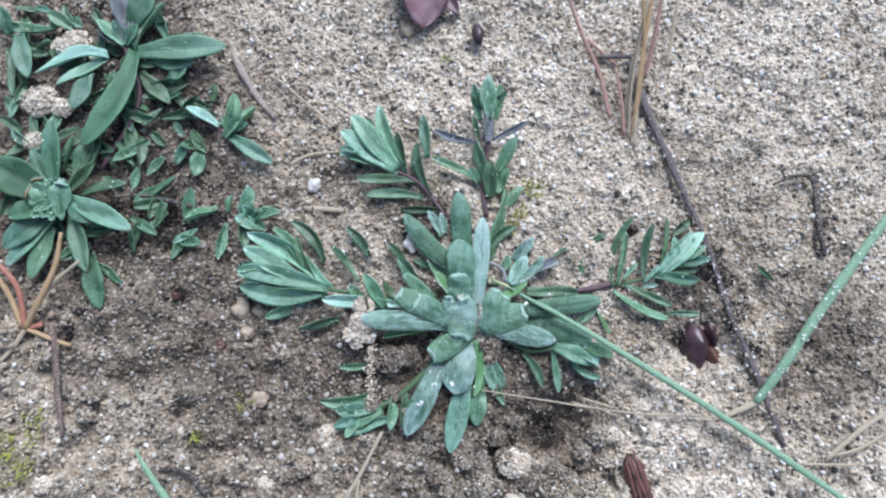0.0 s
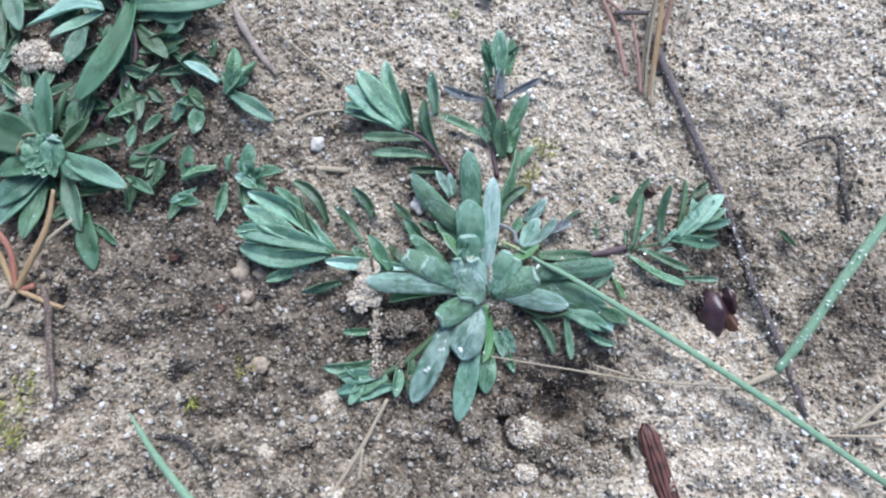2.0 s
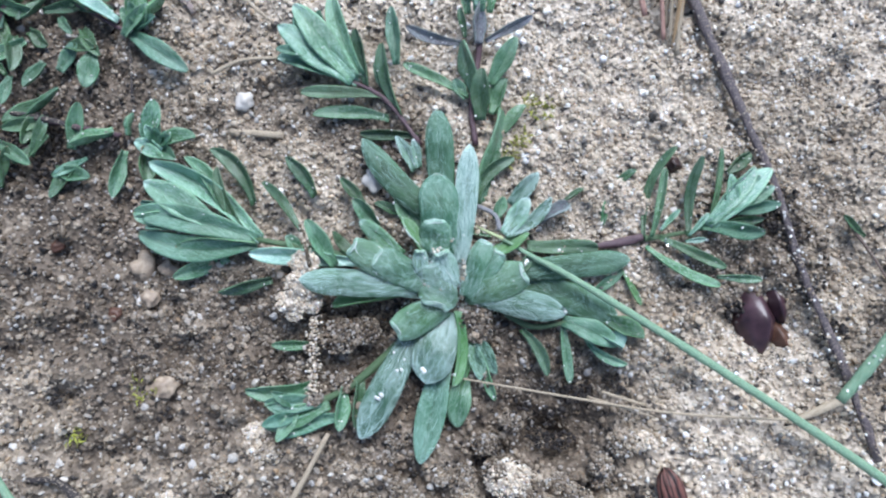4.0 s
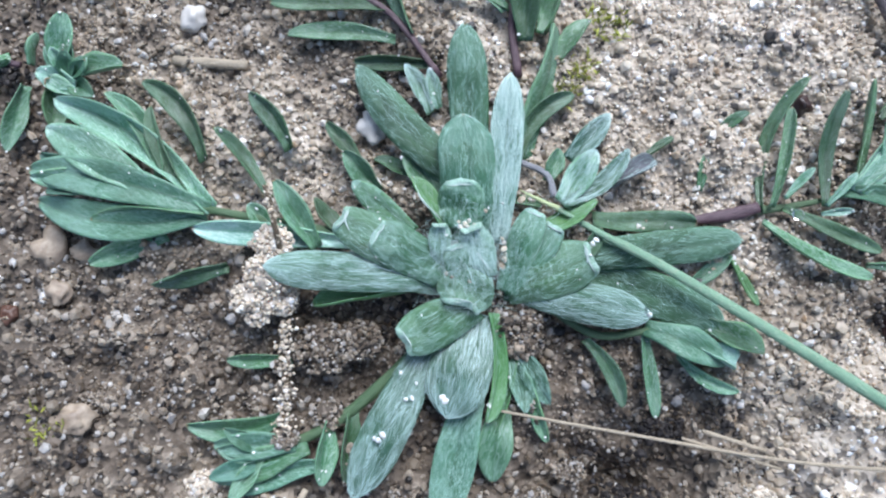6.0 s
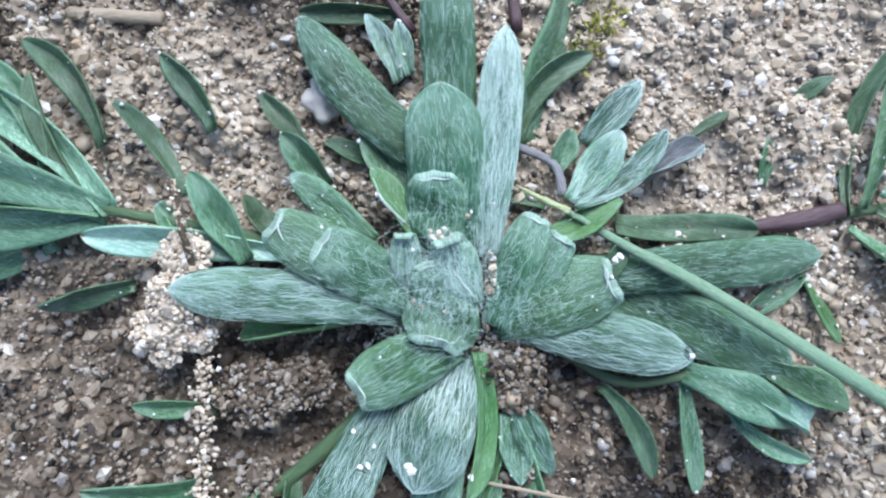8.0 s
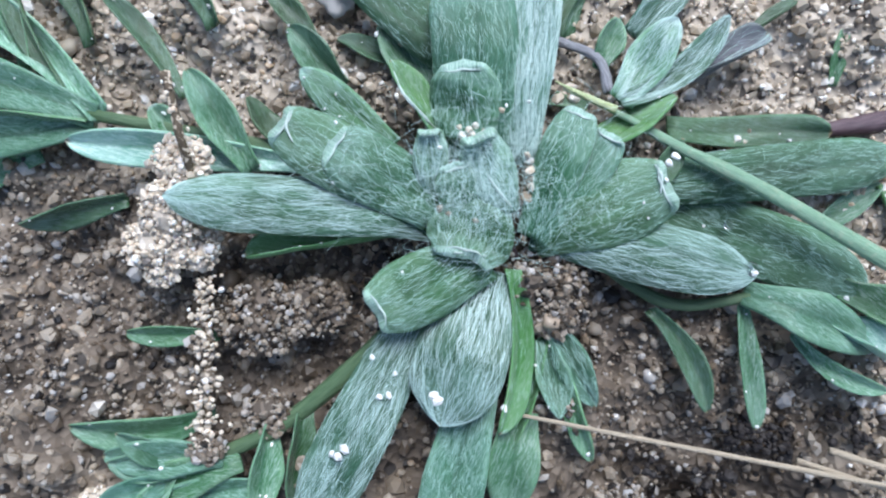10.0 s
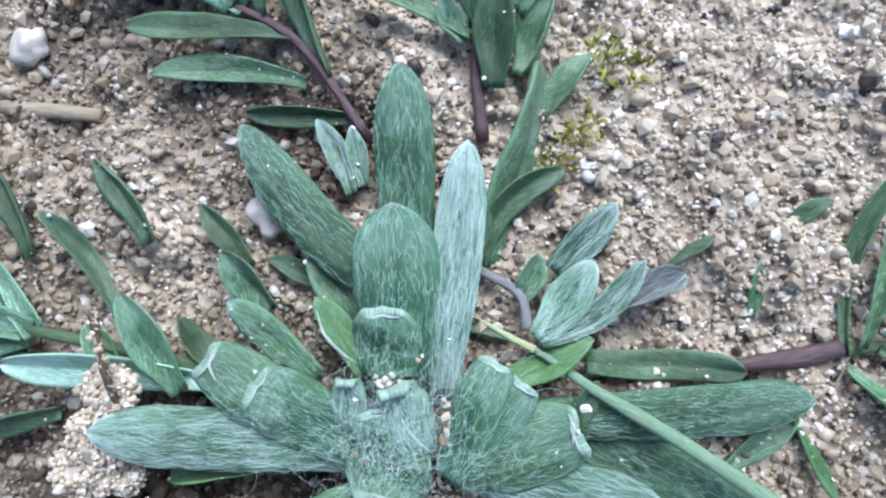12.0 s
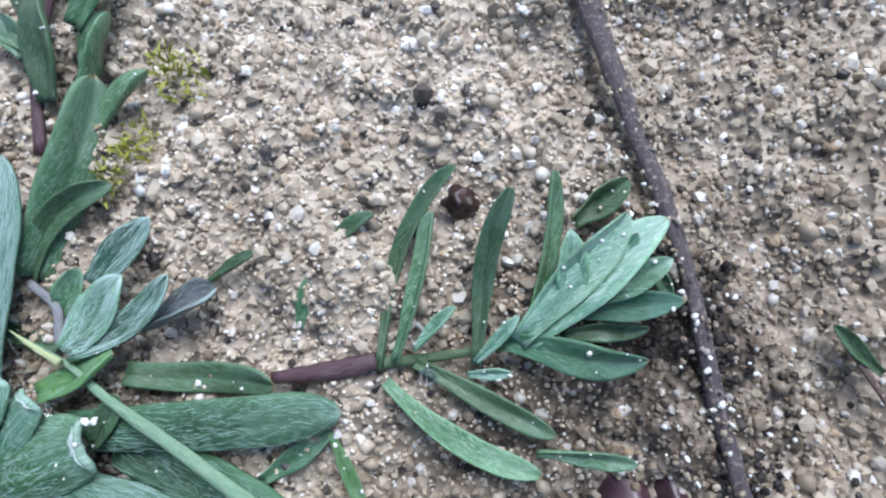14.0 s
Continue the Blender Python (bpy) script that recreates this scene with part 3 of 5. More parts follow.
def strand(name, parent, mat, points, radii, label="", category="", sides=10):
    """A tapering stalk along smooth points (mm), with ends closed."""
    pts = [Vector(p) for p in points]
    ext = [pts[0] * 2 - pts[1]] + pts + [pts[-1] * 2 - pts[-2]]
    path, per = [], 7
    for i in range(len(pts) - 1):
        p0, p1, p2, p3 = ext[i:i + 4]
        for k in range(per):
            t = k / per
            path.append(0.5 * (2 * p1 + (p2 - p0) * t + (2 * p0 - 5 * p1 + 4 * p2 - p3) * t * t + (3 * p1 - p0 - 3 * p2 + p3) * t ** 3))
    path.append(pts[-1])
    rng = random.Random(len(points) + round(points[0][0] * 17))
    verts, uvs, faces, run = [], [], [], 0.0
    m = len(path)
    for i, p in enumerate(path):
        d = (path[min(i + 1, m - 1)] - path[max(i - 1, 0)]).normalized()
        s = d.cross(Vector((0, 0, 1)))
        s = s.normalized() if s.length > 0.05 else Vector((1, 0, 0))
        u = s.cross(d)
        f = i / (m - 1) * (len(radii) - 1)
        k = min(int(f), len(radii) - 2)
        r = radii[k] + (radii[k + 1] - radii[k]) * (f - k)
        r *= 1 + rng.uniform(-0.08, 0.08)
        if mat in (darkwood, brownwood, blackroot, pinkwood):
            p = p + s * (0.35 * r * noise.noise((run * 0.5, points[0][0], 1.0)))
            r *= 1 + 0.5 * noise.noise((run * 0.35, points[0][1], 4.0))
        run += (p - path[i - 1]).length if i else 0
        for j in range(sides):
            a = 2 * math.pi * j / sides
            verts.append(tuple((p + (s * math.cos(a) + u * math.sin(a) * 0.8) * r) * MM))
            uvs.append((abs(j - sides / 2) * r * 0.6, run))
    for i in range(m - 1):
        for j in range(sides):
            k = (j + 1) % sides
            faces.append((i * sides + j, i * sides + k, (i + 1) * sides + k, (i + 1) * sides + j))
    faces.append(tuple(range(sides))[::-1])
    faces.append(tuple((m - 1) * sides + j for j in range(sides)))
    ob = mesh_object(name, verts, faces, mat, parent, True, uvs)
    if label:
        tagged(ob, label, category, {"straw": "dry straws", "rootlet": "dark rootlets", "grass blade": "grass blades"}.get(category, ""))
    return ob


def bark_stick(points, radius, label, category, ridges=13):
    """A woody stick with deep grooves and a ragged, blunt end."""
    a, b = Vector(points[0]), Vector(points[1])
    d = (b - a).normalized()
    s = d.cross(Vector((0, 0, 1))).normalized()
    u = s.cross(d)
    rng = random.Random(9)
    late = [rng.uniform(0, 1.4) for _ in range(ridges)]
    sides, rows = ridges * 6, 26
    verts, faces, ridge, uvs = [], [], [], []
    for i in range(rows):
        f = i / (rows - 1)
        run = (b - a).length * f ** 1.6
        for j in range(sides):
            ang = 2 * math.pi * j / sides
            wob = 0.5 * noise.noise((run * 0.35, ang * 1.5, 2.0))
            g = (j / 6 + wob) % 1.0
            crest = math.sin(math.pi * g) ** 0.6
            start = late[(j // 6) % ridges]
            fullness = min(1.0, max(0.0, run - start * 0.5) / 1.3) ** 0.4
            r = radius * (0.08 + 0.92 * fullness) * (0.80 + 0.20 * crest) * (0.85 + 0.15 * f)
            verts.append(tuple((a + d * run + (s * math.cos(ang) + u * math.sin(ang) * 0.75) * r) * MM))
            ridge.append((crest * (0.75 + 0.5 * noise.noise((run * 0.8, ang * 3, 7.0))), run))
            uvs.append((ang * radius, run))
    for i in range(rows - 1):
        for j in range(sides):
            k = (j + 1) % sides
            faces.append((i * sides + j, i * sides + k, (i + 1) * sides + k, (i + 1) * sides + j))
    faces.append(tuple(range(sides))[::-1])
    faces.append(tuple((rows - 1) * sides + j for j in range(sides)))
    ob = mesh_object("bark_chip", verts, faces, redbark, None, True, uvs)
    lay = ob.data.uv_layers.new(name="Ridge")
    lay.data.foreach_set("uv", [c for l in ob.data.loops for c in ridge[l.vertex_index]])
    return tagged(ob, label, category)


def shell(parent, base, tip, width, height, mat, lean=0.0):
    """An angular split seed case: a keeled, faceted hull with blunt edges."""
    a, e = Vector(base), Vector(tip)
    d = (e - a).normalized()
    s = d.cross(Vector((0, 0, 1))).normalized()
    rng = random.Random(round(base[0] * 31 + tip[1] * 7))
    bm = bmesh.new()
    rings = []
    for f, w, h in ((0.0, 0.25, 0.15), (0.22, 0.8, 0.7), (0.5, 1.0, 1.0), (0.78, 0.72, 0.8), (1.0, 0.12, 0.2)):
        m = a + (e - a) * f
        ring = []
        for k, (p, q) in enumerate(((-1, 0), (-0.62, 0.5), (lean, 1.0), (0.6, 0.62), (1, 0), (0.0, -0.5))):
            v = m + s * (p * 0.5 * width * w * rng.uniform(0.9, 1.1)) + Vector((0, 0, q * height * h * rng.uniform(0.9, 1.1)))
            ring.append(bm.verts.new(v * MM))
        rings.append(ring)
    for r0, r1 in zip(rings, rings[1:]):
        for k in range(6):
            bm.faces.new((r0[k], r0[(k + 1) % 6], r1[(k + 1) % 6], r1[k]))
    bm.faces.new(rings[0][::-1])
    bm.faces.new(rings[-1])
    bmesh.ops.recalc_face_normals(bm, faces=bm.faces)
    bmesh.ops.subdivide_edges(bm, edges=list(bm.edges), cuts=3, smooth=0.22, use_grid_fill=True)
    for v in bm.verts:
        v.co += v.normal * (0.10 * noise.noise(v.co * 900) * MM)
    me = bpy.data.meshes.new("shell")
    bm.to_mesh(me)
    bm.free()
    me.materials.append(mat)
    me.shade_smooth()
    ob = new("shell", me)
    ob.parent = parent
    return ob


def thing(name, label, category, group=""):
    return tagged(new(name), label, category, group)


def sub(name, parent, label=""):
    ob = new(name)
    ob.parent = parent
    return tagged(ob, label)


rosette = thing("woolly_rosette_plant", "grey-green woolly rosette plant with side shoots on sand", "plant")
west_shoot, south_shoot, southeast_shoot, northeast_shoot = (sub("side_shoot", rosette) for _ in range(4))
northwest_shoot, north_shoot, east_shoot, southwest_shoot = (sub("side_shoot", rosette) for _ in range(4))
seedling = thing("seedling", "tiny scattered dark green seedling leaves in sand", "seedling")
left_rosette = thing("woolly_rosette_plant", "second grey-green woolly rosette plant on dark soil", "plant")
upper_left_shoot = thing("woolly_shoot", "leafy woolly shoot with one long leaf among sand lumps", "plant")
small_shoot = thing("woolly_shoot", "small woolly shoot with pale tip on dark soil", "plant")
low_shoot = thing("woolly_shoot", "small low woolly shoot with whitish curled tip", "plant")
dead_seedling = thing("dead_seedling", "withered orange and red branching seedling", "dead plant")
grass_plant = thing("grass_plant", "green grass stalk with beige node and thin dry runner", "grass")
dry_stalk = thing("dry_stalk", "thin dry stalk crusted with sand grains", "stalk")

# -- leaves and stems --
leaf(rosette, (2.1, 0.1, 2.2), (1.4, 8.9, 3.6), 4.07, plush, arch=.12, fold=-.35, base_w=.85, tipl=.62)
leaf(rosette, (1.4, 0.8, 3.0), (1.3, 3.8, 4.0), 3.28, cup, arch=0.05, curl=0.12, fold=-.25, base_w=.85)
leaf(rosette, (2.1, 6.1, 1.8), (1.4, 15.8, 3.4), 2.98, plush, arch=.06, fold=-.3, base_w=.85, tipl=1.2)
leaf(rosette, (1.4, 4.7, 1.9), (-6.4, 12.6, 3.0), 2.72, plush, arch=.07, fold=-.3, bow=-.05, tipl=1.7, base_w=.9)
leaf(rosette, (4.1, -0.1, 1.8), (4.8, 12.1, 3.2), 2.39, downy, arch=.05, fold=-.2, tipl=1.6, base_w=.6)
leaf(rosette, (5.6, 6.3, 1.4), (8.3, 16.6, 2.0), 2.70, flat, fold=.1, tipl=.6, base_w=.7)
leaf(rosette, (5.5, 6.3, 1.4), (9.6, 11.2, 1.9), 1.40, dark, bow=-.16, tipl=1.2, base_w=.7)
leaf(rosette, (8.4, 14.1, 1.4), (10.9, 17.0, 1.9), 1.76, flat, tipl=1.2, base_w=.7)
leaf(rosette, (-0.1, -2.7, 2.2), (-12.1, -2.3, 4.0), 2.82, wool, arch=.06, fold=-.4, base_w=.8, tipl=1.2)
leaf(rosette, (-2.1, -3.5, 1.4), (-9.1, -4.8, 1.8), 1.64, green, tipl=1.2, base_w=.7)
leaf(rosette, (-0.2, -2.5, 2.6), (-6.9, 1.1, 3.6), 3.1, cup, arch=0.07, curl=0.08, fold=-.34, base_w=.8)
leaf(rosette, (0.2, -2.4, 3.0), (-4.4, 0.1, 4.0), 3.15, cup, arch=0.08, curl=0.096, fold=-.34, base_w=.75)
leaf(rosette, (-2.0, 0.5, 2.2), (-6.4, 4.0, 2.9), 1.71, cup, fold=.15, tipl=1.2, base_w=.7)
leaf(rosette, (0.3, 0.7, 2.6), (-2.1, 4.3, 3.4), 1.47, green, fold=.6, tipl=1.2, base_w=.7)
leaf(rosette, (-0.0, -1.9, 3.2), (-0.1, 0.8, 4.4), 1.57, pale, curl=0.3, fold=-.34, arch=0.10, base_w=.7)
leaf(rosette, (3.2, -2.7, 3.1), (2.0, 0.6, 4.3), 2.42, pale, curl=0.3, fold=-.34, arch=0.10, base_w=.7)
leaf(rosette, (1.7, -3.2, 3.2), (1.0, -0.7, 4.2), 2.12, cup, curl=0.12, fold=-.34, arch=0.10, base_w=.7)
leaf(rosette, (2.4, -1.8, 3.2), (1.5, -4.6, 3.7), 4.00, cup, curl=0.06, fold=-.4, arch=0.08, base_w=.7)
leaf(rosette, (2.5, -4.5, 2.8), (-2.3, -7.1, 3.3), 3.28, cup, arch=0.07, curl=0.048, fold=-.4, base_w=.75)
leaf(rosette, (2.5, -5.1, 2.0), (0.6, -12.3, 2.6), 4.47, wool, arch=.08, fold=-.35, base_w=.7, tipl=.6)
leaf(rosette, (3.6, -5.1, 2.2), (3.3, -12.7, 2.0), 1.20, green, fold=.8, bow=-.10, tipl=1.2, base_w=.7)
leaf(rosette, (-0.7, -7.4, 1.6), (-5.8, -17.9, 1.6), 3.2, wool, arch=.05, fold=-.35, base_w=.75, tipl=1.2)
leaf(rosette, (4.5, -3.7, 3.0), (6.5, 1.7, 3.9), 2.27, cup, curl=0.12, fold=-.34, arch=0.10, base_w=.7)
leaf(rosette, (4.6, -3.7, 2.8), (7.9, 0.7, 3.5), 2.19, cup, curl=0.12, fold=-.34, arch=0.10, base_w=.7)
leaf(rosette, (4.5, -3.4, 2.6), (10.3, -1.3, 3.2), 3.7, cup, curl=0.08, fold=-.34, arch=0.09, base_w=.7)
leaf(rosette, (7.1, 0.7, 2.2), (11.0, 2.9, 2.9), 1.93, green, fold=.35, base_w=.6, tipl=1.2)
leaf(rosette, (10.0, -1.5, 2.2), (11.3, 1.0, 2.8), 1.14, dark, tipl=1.2, base_w=.7)
leaf(rosette, (4.6, -3.3, 2.2), (14.9, -5.1, 1.8), 2.93, wool, arch=.07, fold=-.4, base_w=.6, tipl=1.2)
leaf(rosette, (8.4, -1.1, 1.8), (21.7, 0.5, 1.5), 2.53, plush, arch=.05, fold=-.3, base_w=.8, tipl=1.2)
leaf(rosette, (10.9, 1.8, 1.4), (18.4, 1.7, 1.6), 1.55, dark, fold=.2, base_w=.8, tipl=.5)
leaf(rosette, (10.6, -1.6, 1.0), (20.3, -5.5, 1.0), 3.21, plush, fold=-.1, base_w=.8, tipl=1.2)
leaf(rosette, (2.4, -10.1, 1.0), (0.2, -20.3, 0.9), 3.0, felt, tipl=1.7, base_w=.7)
leaf(rosette, (4.2, -11.8, 0.9), (3.8, -16.8, 0.9), 2.55, flat, tipl=1.2, base_w=.7)
# rolled, silvery margins of the young leaves
strand("rolled_rim", rosette, silver, [(-6.5, 1.7, 3.99), (-6.6, 1.0, 4.16), (-6.3, 0.3, 4.06)], [0.03, 0.075, 0.03])
strand("rolled_rim", rosette, silver, [(0.1, 0.6, 5.03), (0.3, 0.1, 4.53)], [0.04, 0.05])
strand("rolled_rim", rosette, silver, [(2.2, 0.4, 5.36), (2.6, 0.1, 4.61)], [0.04, 0.05])
strand("rolled_rim", rosette, silver, [(7.8, 0.5, 4.27), (8.2, 0.4, 4.30)], [0.04, 0.05])
strand("rolled_rim", rosette, silver, [(9.8, -0.4, 3.67), (10.0, -0.9, 3.94), (10.0, -1.7, 3.84)], [0.03, 0.075, 0.03])
strand("rolled_rim", rosette, silver, [(1.1, -4.5, 4.24), (2.5, -4.6, 3.76)], [0.04, 0.05])
strand("rolled_rim", rosette, silver, [(2.4, -1.0, 4.22), (3.0, -1.8, 4.09), (3.6, -2.4, 3.52)], [0.03, 0.075, 0.03])
strand("rolled_rim", rosette, silver, [(-1.9, 3.7, 3.68), (-1.4, 2.6, 3.94), (-0.5, 1.7, 3.58), (0.0, 1.3, 2.89)], [0.03, 0.075, 0.075, 0.03])
strand("stem", rosette, bark, [(2.2, -3.5, 0.2), (2.2, -3.4, 2.8)], [0.52, 0.36])
leaf(rosette, (-1.0, 9.7, 1.2), (-3.0, 13.4, 1.6), 1.32, pale, bow=.06)
leaf(rosette, (-0.4, 10.1, 1.2), (-1.2, 13.0, 1.8), 1.14, pale)

strand("stem", south_shoot, purple, [(3.6, -4.1, 1.0), (6.3, -7.2, 1.2)], [0.27, 0.19])
leaf(south_shoot, (5.6, -7.4, 1.2), (7.8, -11.4, 1.2), 1.76, plush)
leaf(south_shoot, (5.4, -8.3, 1.0), (6.1, -12.0, 1.2), 1.77, felt)
leaf(south_shoot, (5.4, -8.2, 0.9), (3.8, -13.7, 1.0), 1.13, green)
leaf(south_shoot, (6.1, -8.3, 0.8), (7.7, -14.1, 0.7), 1.07, flat)

strand("stem", southeast_shoot, green_stem, [(6.5, -3.6, 1.0), (11.0, -6.4, 0.8), (14.9, -6.1, 1.0)], [0.33, 0.26])
leaf(southeast_shoot, (14.6, -5.9, 1.0), (20.4, -8.3, 1.3), 2.5, felt, arch=.1)
leaf(southeast_shoot, (18.3, -7.1, 1.2), (20.8, -8.6, 1.5), 1.73, frosted, curl=.2)
leaf(southeast_shoot, (18.9, -5.6, 1.0), (23.0, -7.5, 1.2), 2.11, flat)
leaf(southeast_shoot, (17.0, -7.7, 0.6), (21.3, -10.3, 0.7), 0.95, flat, bow=.1)
leaf(southeast_shoot, (14.6, -5.9, 0.7), (15.3, -12.3, 0.7), 1.03, flat)
leaf(southeast_shoot, (21.0, -0.6, 0.7), (22.9, -4.2, 0.7), 0.74, green)
leaf(southeast_shoot, (10.4, -6.8, 0.6), (13.1, -11.6, 0.6), 1.25, dark, bow=-.1)
leaf(southeast_shoot, (17.7, -3.1, 0.6), (21.2, -0.5, 0.7), 1.20, flat)

strand("stem", northeast_shoot, woolly_stem, [(5.6, 6.0, 1.6), (7.5, 4.9, 2.2), (8.0, 3.2, 2.4)], [0.24, 0.24, 0.27])
leaf(northeast_shoot, (8.5, 2.8, 2.3), (11.0, 6.6, 2.7), 2.15, pale, fold=.35, base_w=.6)
leaf(northeast_shoot, (9.2, 6.0, 2.0), (12.0, 9.4, 2.6), 1.75, wool, base_w=.7)
leaf(northeast_shoot, (8.5, 2.7, 2.4), (13.3, 6.7, 2.8), 1.36, wool, bow=.1, fold=.5, base_w=.7)
leaf(northeast_shoot, (11.7, 4.0, 1.7), (15.4, 6.2, 2.0), 1.49, mauve, tipl=.6)
leaf(northeast_shoot, (14.5, 6.3, 1.4), (17.0, 8.1, 1.5), 0.66, dark)
leaf(northeast_shoot, (7.6, 4.5, 1.8), (8.4, 6.9, 2.2), 1.42, flat)
leaf(northeast_shoot, (7.2, 2.8, 1.2), (0.3, 4.8, 1.0), 1.13, dark)

strand("stem", west_shoot, green_stem, [(-0.3, -0.8, 1.8), (-7.9, 0.6, 1.4), (-17.4, 2.1, 1.6)], [0.42, 0.34, 0.30])
leaf(west_shoot, (-11.4, 6.8, 1.2), (-14.6, 11.0, 1.8), 1.71, dark, bow=.12)
leaf(west_shoot, (-12.7, 3.0, 1.4), (-16.8, 8.1, 2.4), 1.14, dark, bow=.08)
leaf(west_shoot, (-17.7, 5.9, 1.2), (-22.6, 11.7, 2.0), 1.71, dark, bow=.15)
leaf(west_shoot, (-20.7, 4.4, 1.5), (-25.0, 10.6, 2.6), 1.46, felt, bow=.12)
leaf(west_shoot, (-18.0, 2.3, 1.4), (-21.5, 9.6, 2.6), 1.22, dark, bow=-.08)
leaf(west_shoot, (-6.1, 5.7, 1.2), (-8.7, 8.8, 1.8), 1.31, dark)
leaf(west_shoot, (-4.6, 3.7, 1.4), (-7.3, 6.4, 2.2), 1.74, felt)
leaf(west_shoot, (-9.0, -0.6, 1.4), (-12.1, 4.1, 2.6), 1.95, felt)
leaf(west_shoot, (-7.0, 0.2, 1.2), (-9.4, 3.0, 1.8), 1.59, dark)
leaf(west_shoot, (-12.5, 0.7, 1.4), (-14.1, 2.5, 1.9), 1.44, pale)
leaf(west_shoot, (-0.1, 3.4, 1.4), (-3.0, 6.8, 1.6), 2.28, flat)
leaf(west_shoot, (-1.7, 5.0, 1.0), (-5.2, 6.1, 1.2), 1.15, dark)
leaf(west_shoot, (-6.5, -0.1, 1.2), (-17.7, 0.5, 2.8), 1.86, frosted)
leaf(west_shoot, (-16.8, 1.9, 1.5), (-28.4, 9.8, 3.0), 2.28, pale, bow=.08)
leaf(west_shoot, (-17.0, 2.0, 1.5), (-29.8, 4.6, 2.8), 2.82, felt, bow=.04)
leaf(west_shoot, (-17.1, 1.9, 1.3), (-29.5, 2.5, 1.9), 2.74, felt, bow=-.1)
leaf(west_shoot, (-17.2, 1.7, 1.6), (-25.4, 1.1, 2.1), 2.18, flat)
leaf(west_shoot, (-21.1, 3.3, 1.8), (-28.9, 7.8, 2.8), 3.01, pale)
leaf(west_shoot, (-20.3, 0.3, 0.9), (-25.9, -2.0, 1.0), 1.93, flat)
leaf(west_shoot, (-15.6, -2.0, 0.8), (-21.2, -3.5, 0.9), 1.55, dark)

strand("stem", northwest_shoot, purple, [(-0.3, 12.5, 1.4), (-4.3, 17.5, 1.6), (-8.6, 19.7, 1.8)], [0.26, 0.26, 0.21])
leaf(northwest_shoot, (-7.7, 19.4, 1.8), (-15.7, 24.8, 3.4), 3.11, pale)
leaf(northwest_shoot, (-7.6, 19.5, 2.0), (-14.1, 27.1, 3.8), 2.95, pale)
leaf(northwest_shoot, (-6.8, 20.0, 1.8), (-10.2, 28.7, 3.4), 1.97, pale, bow=-.06)
leaf(northwest_shoot, (-7.3, 19.2, 1.6), (-15.9, 21.7, 2.4), 2.30, pale, bow=.08)
leaf(northwest_shoot, (-6.1, 18.9, 1.6), (-7.5, 24.7, 3.4), 1.56, dark)
leaf(northwest_shoot, (-2.5, 15.8, 1.5), (-4.6, 23.1, 3.6), 1.63, dark, bow=-.06)
leaf(northwest_shoot, (-3.1, 21.3, 1.8), (-3.7, 27.5, 3.0), 1.65, felt)
leaf(northwest_shoot, (-4.6, 17.8, 1.5), (-13.4, 18.0, 2.0), 1.48, dark)
leaf(northwest_shoot, (-3.8, 15.5, 1.2), (-12.1, 15.6, 1.5), 1.48, flat, bow=.06)
leaf(northwest_shoot, (-0.7, 13.7, 1.0), (-7.0, 13.8, 1.2), 1.23, dark)
leaf(northwest_shoot, (-4.0, 18.1, 1.5), (-5.4, 21.6, 2.2), 1.32, felt)

strand("stem", north_shoot, purple, [(5.5, 12.5, 1.6), (5.0, 17.1, 1.8), (5.7, 22.4, 2.4), (5.9, 27.2, 3.6)], [0.33, 0.33, 0.33, 0.41])
leaf(north_shoot, (4.5, 26.4, 3.4), (3.5, 31.5, 5.0), 1.47, flat)
leaf(north_shoot, (5.7, 26.5, 3.8), (5.6, 32.3, 5.8), 2.44, pale)
leaf(north_shoot, (6.7, 26.6, 3.4), (7.4, 31.5, 5.0), 1.47, flat)
leaf(north_shoot, (5.7, 27.0, 4.0), (5.5, 30.4, 5.2), 1.95, frosted)
leaf(north_shoot, (5.5, 23.3, 3.0), (5.6, 27.4, 4.4), 2.29, mauve, fold=.5)
leaf(north_shoot, (3.8, 23.5, 2.6), (-2.2, 25.1, 3.2), 1.23, mauve, bow=-.06)
leaf(north_shoot, (6.4, 23.8, 2.6), (11.5, 26.5, 3.2), 1.07, mauve)
leaf(north_shoot, (4.2, 24.0, 2.8), (3.6, 27.1, 3.6), 0.82, dark)
leaf(north_shoot, (5.5, 18.0, 2.2), (3.9, 23.5, 3.6), 2.45, dark)
leaf(north_shoot, (6.9, 19.1, 2.0), (9.7, 24.0, 3.4), 2.05, felt, fold=.4)
leaf(north_shoot, (6.0, 15.2, 1.8), (6.1, 20.4, 3.6), 2.28, dark)
leaf(north_shoot, (4.8, 17.7, 1.8), (-2.5, 21.3, 2.2), 1.23, flat)
leaf(north_shoot, (7.4, 15.9, 1.6), (8.7, 19.9, 2.2), 2.13, flat)
leaf(north_shoot, (4.3, 17.5, 1.8), (3.1, 19.6, 2.4), 1.48, flat)

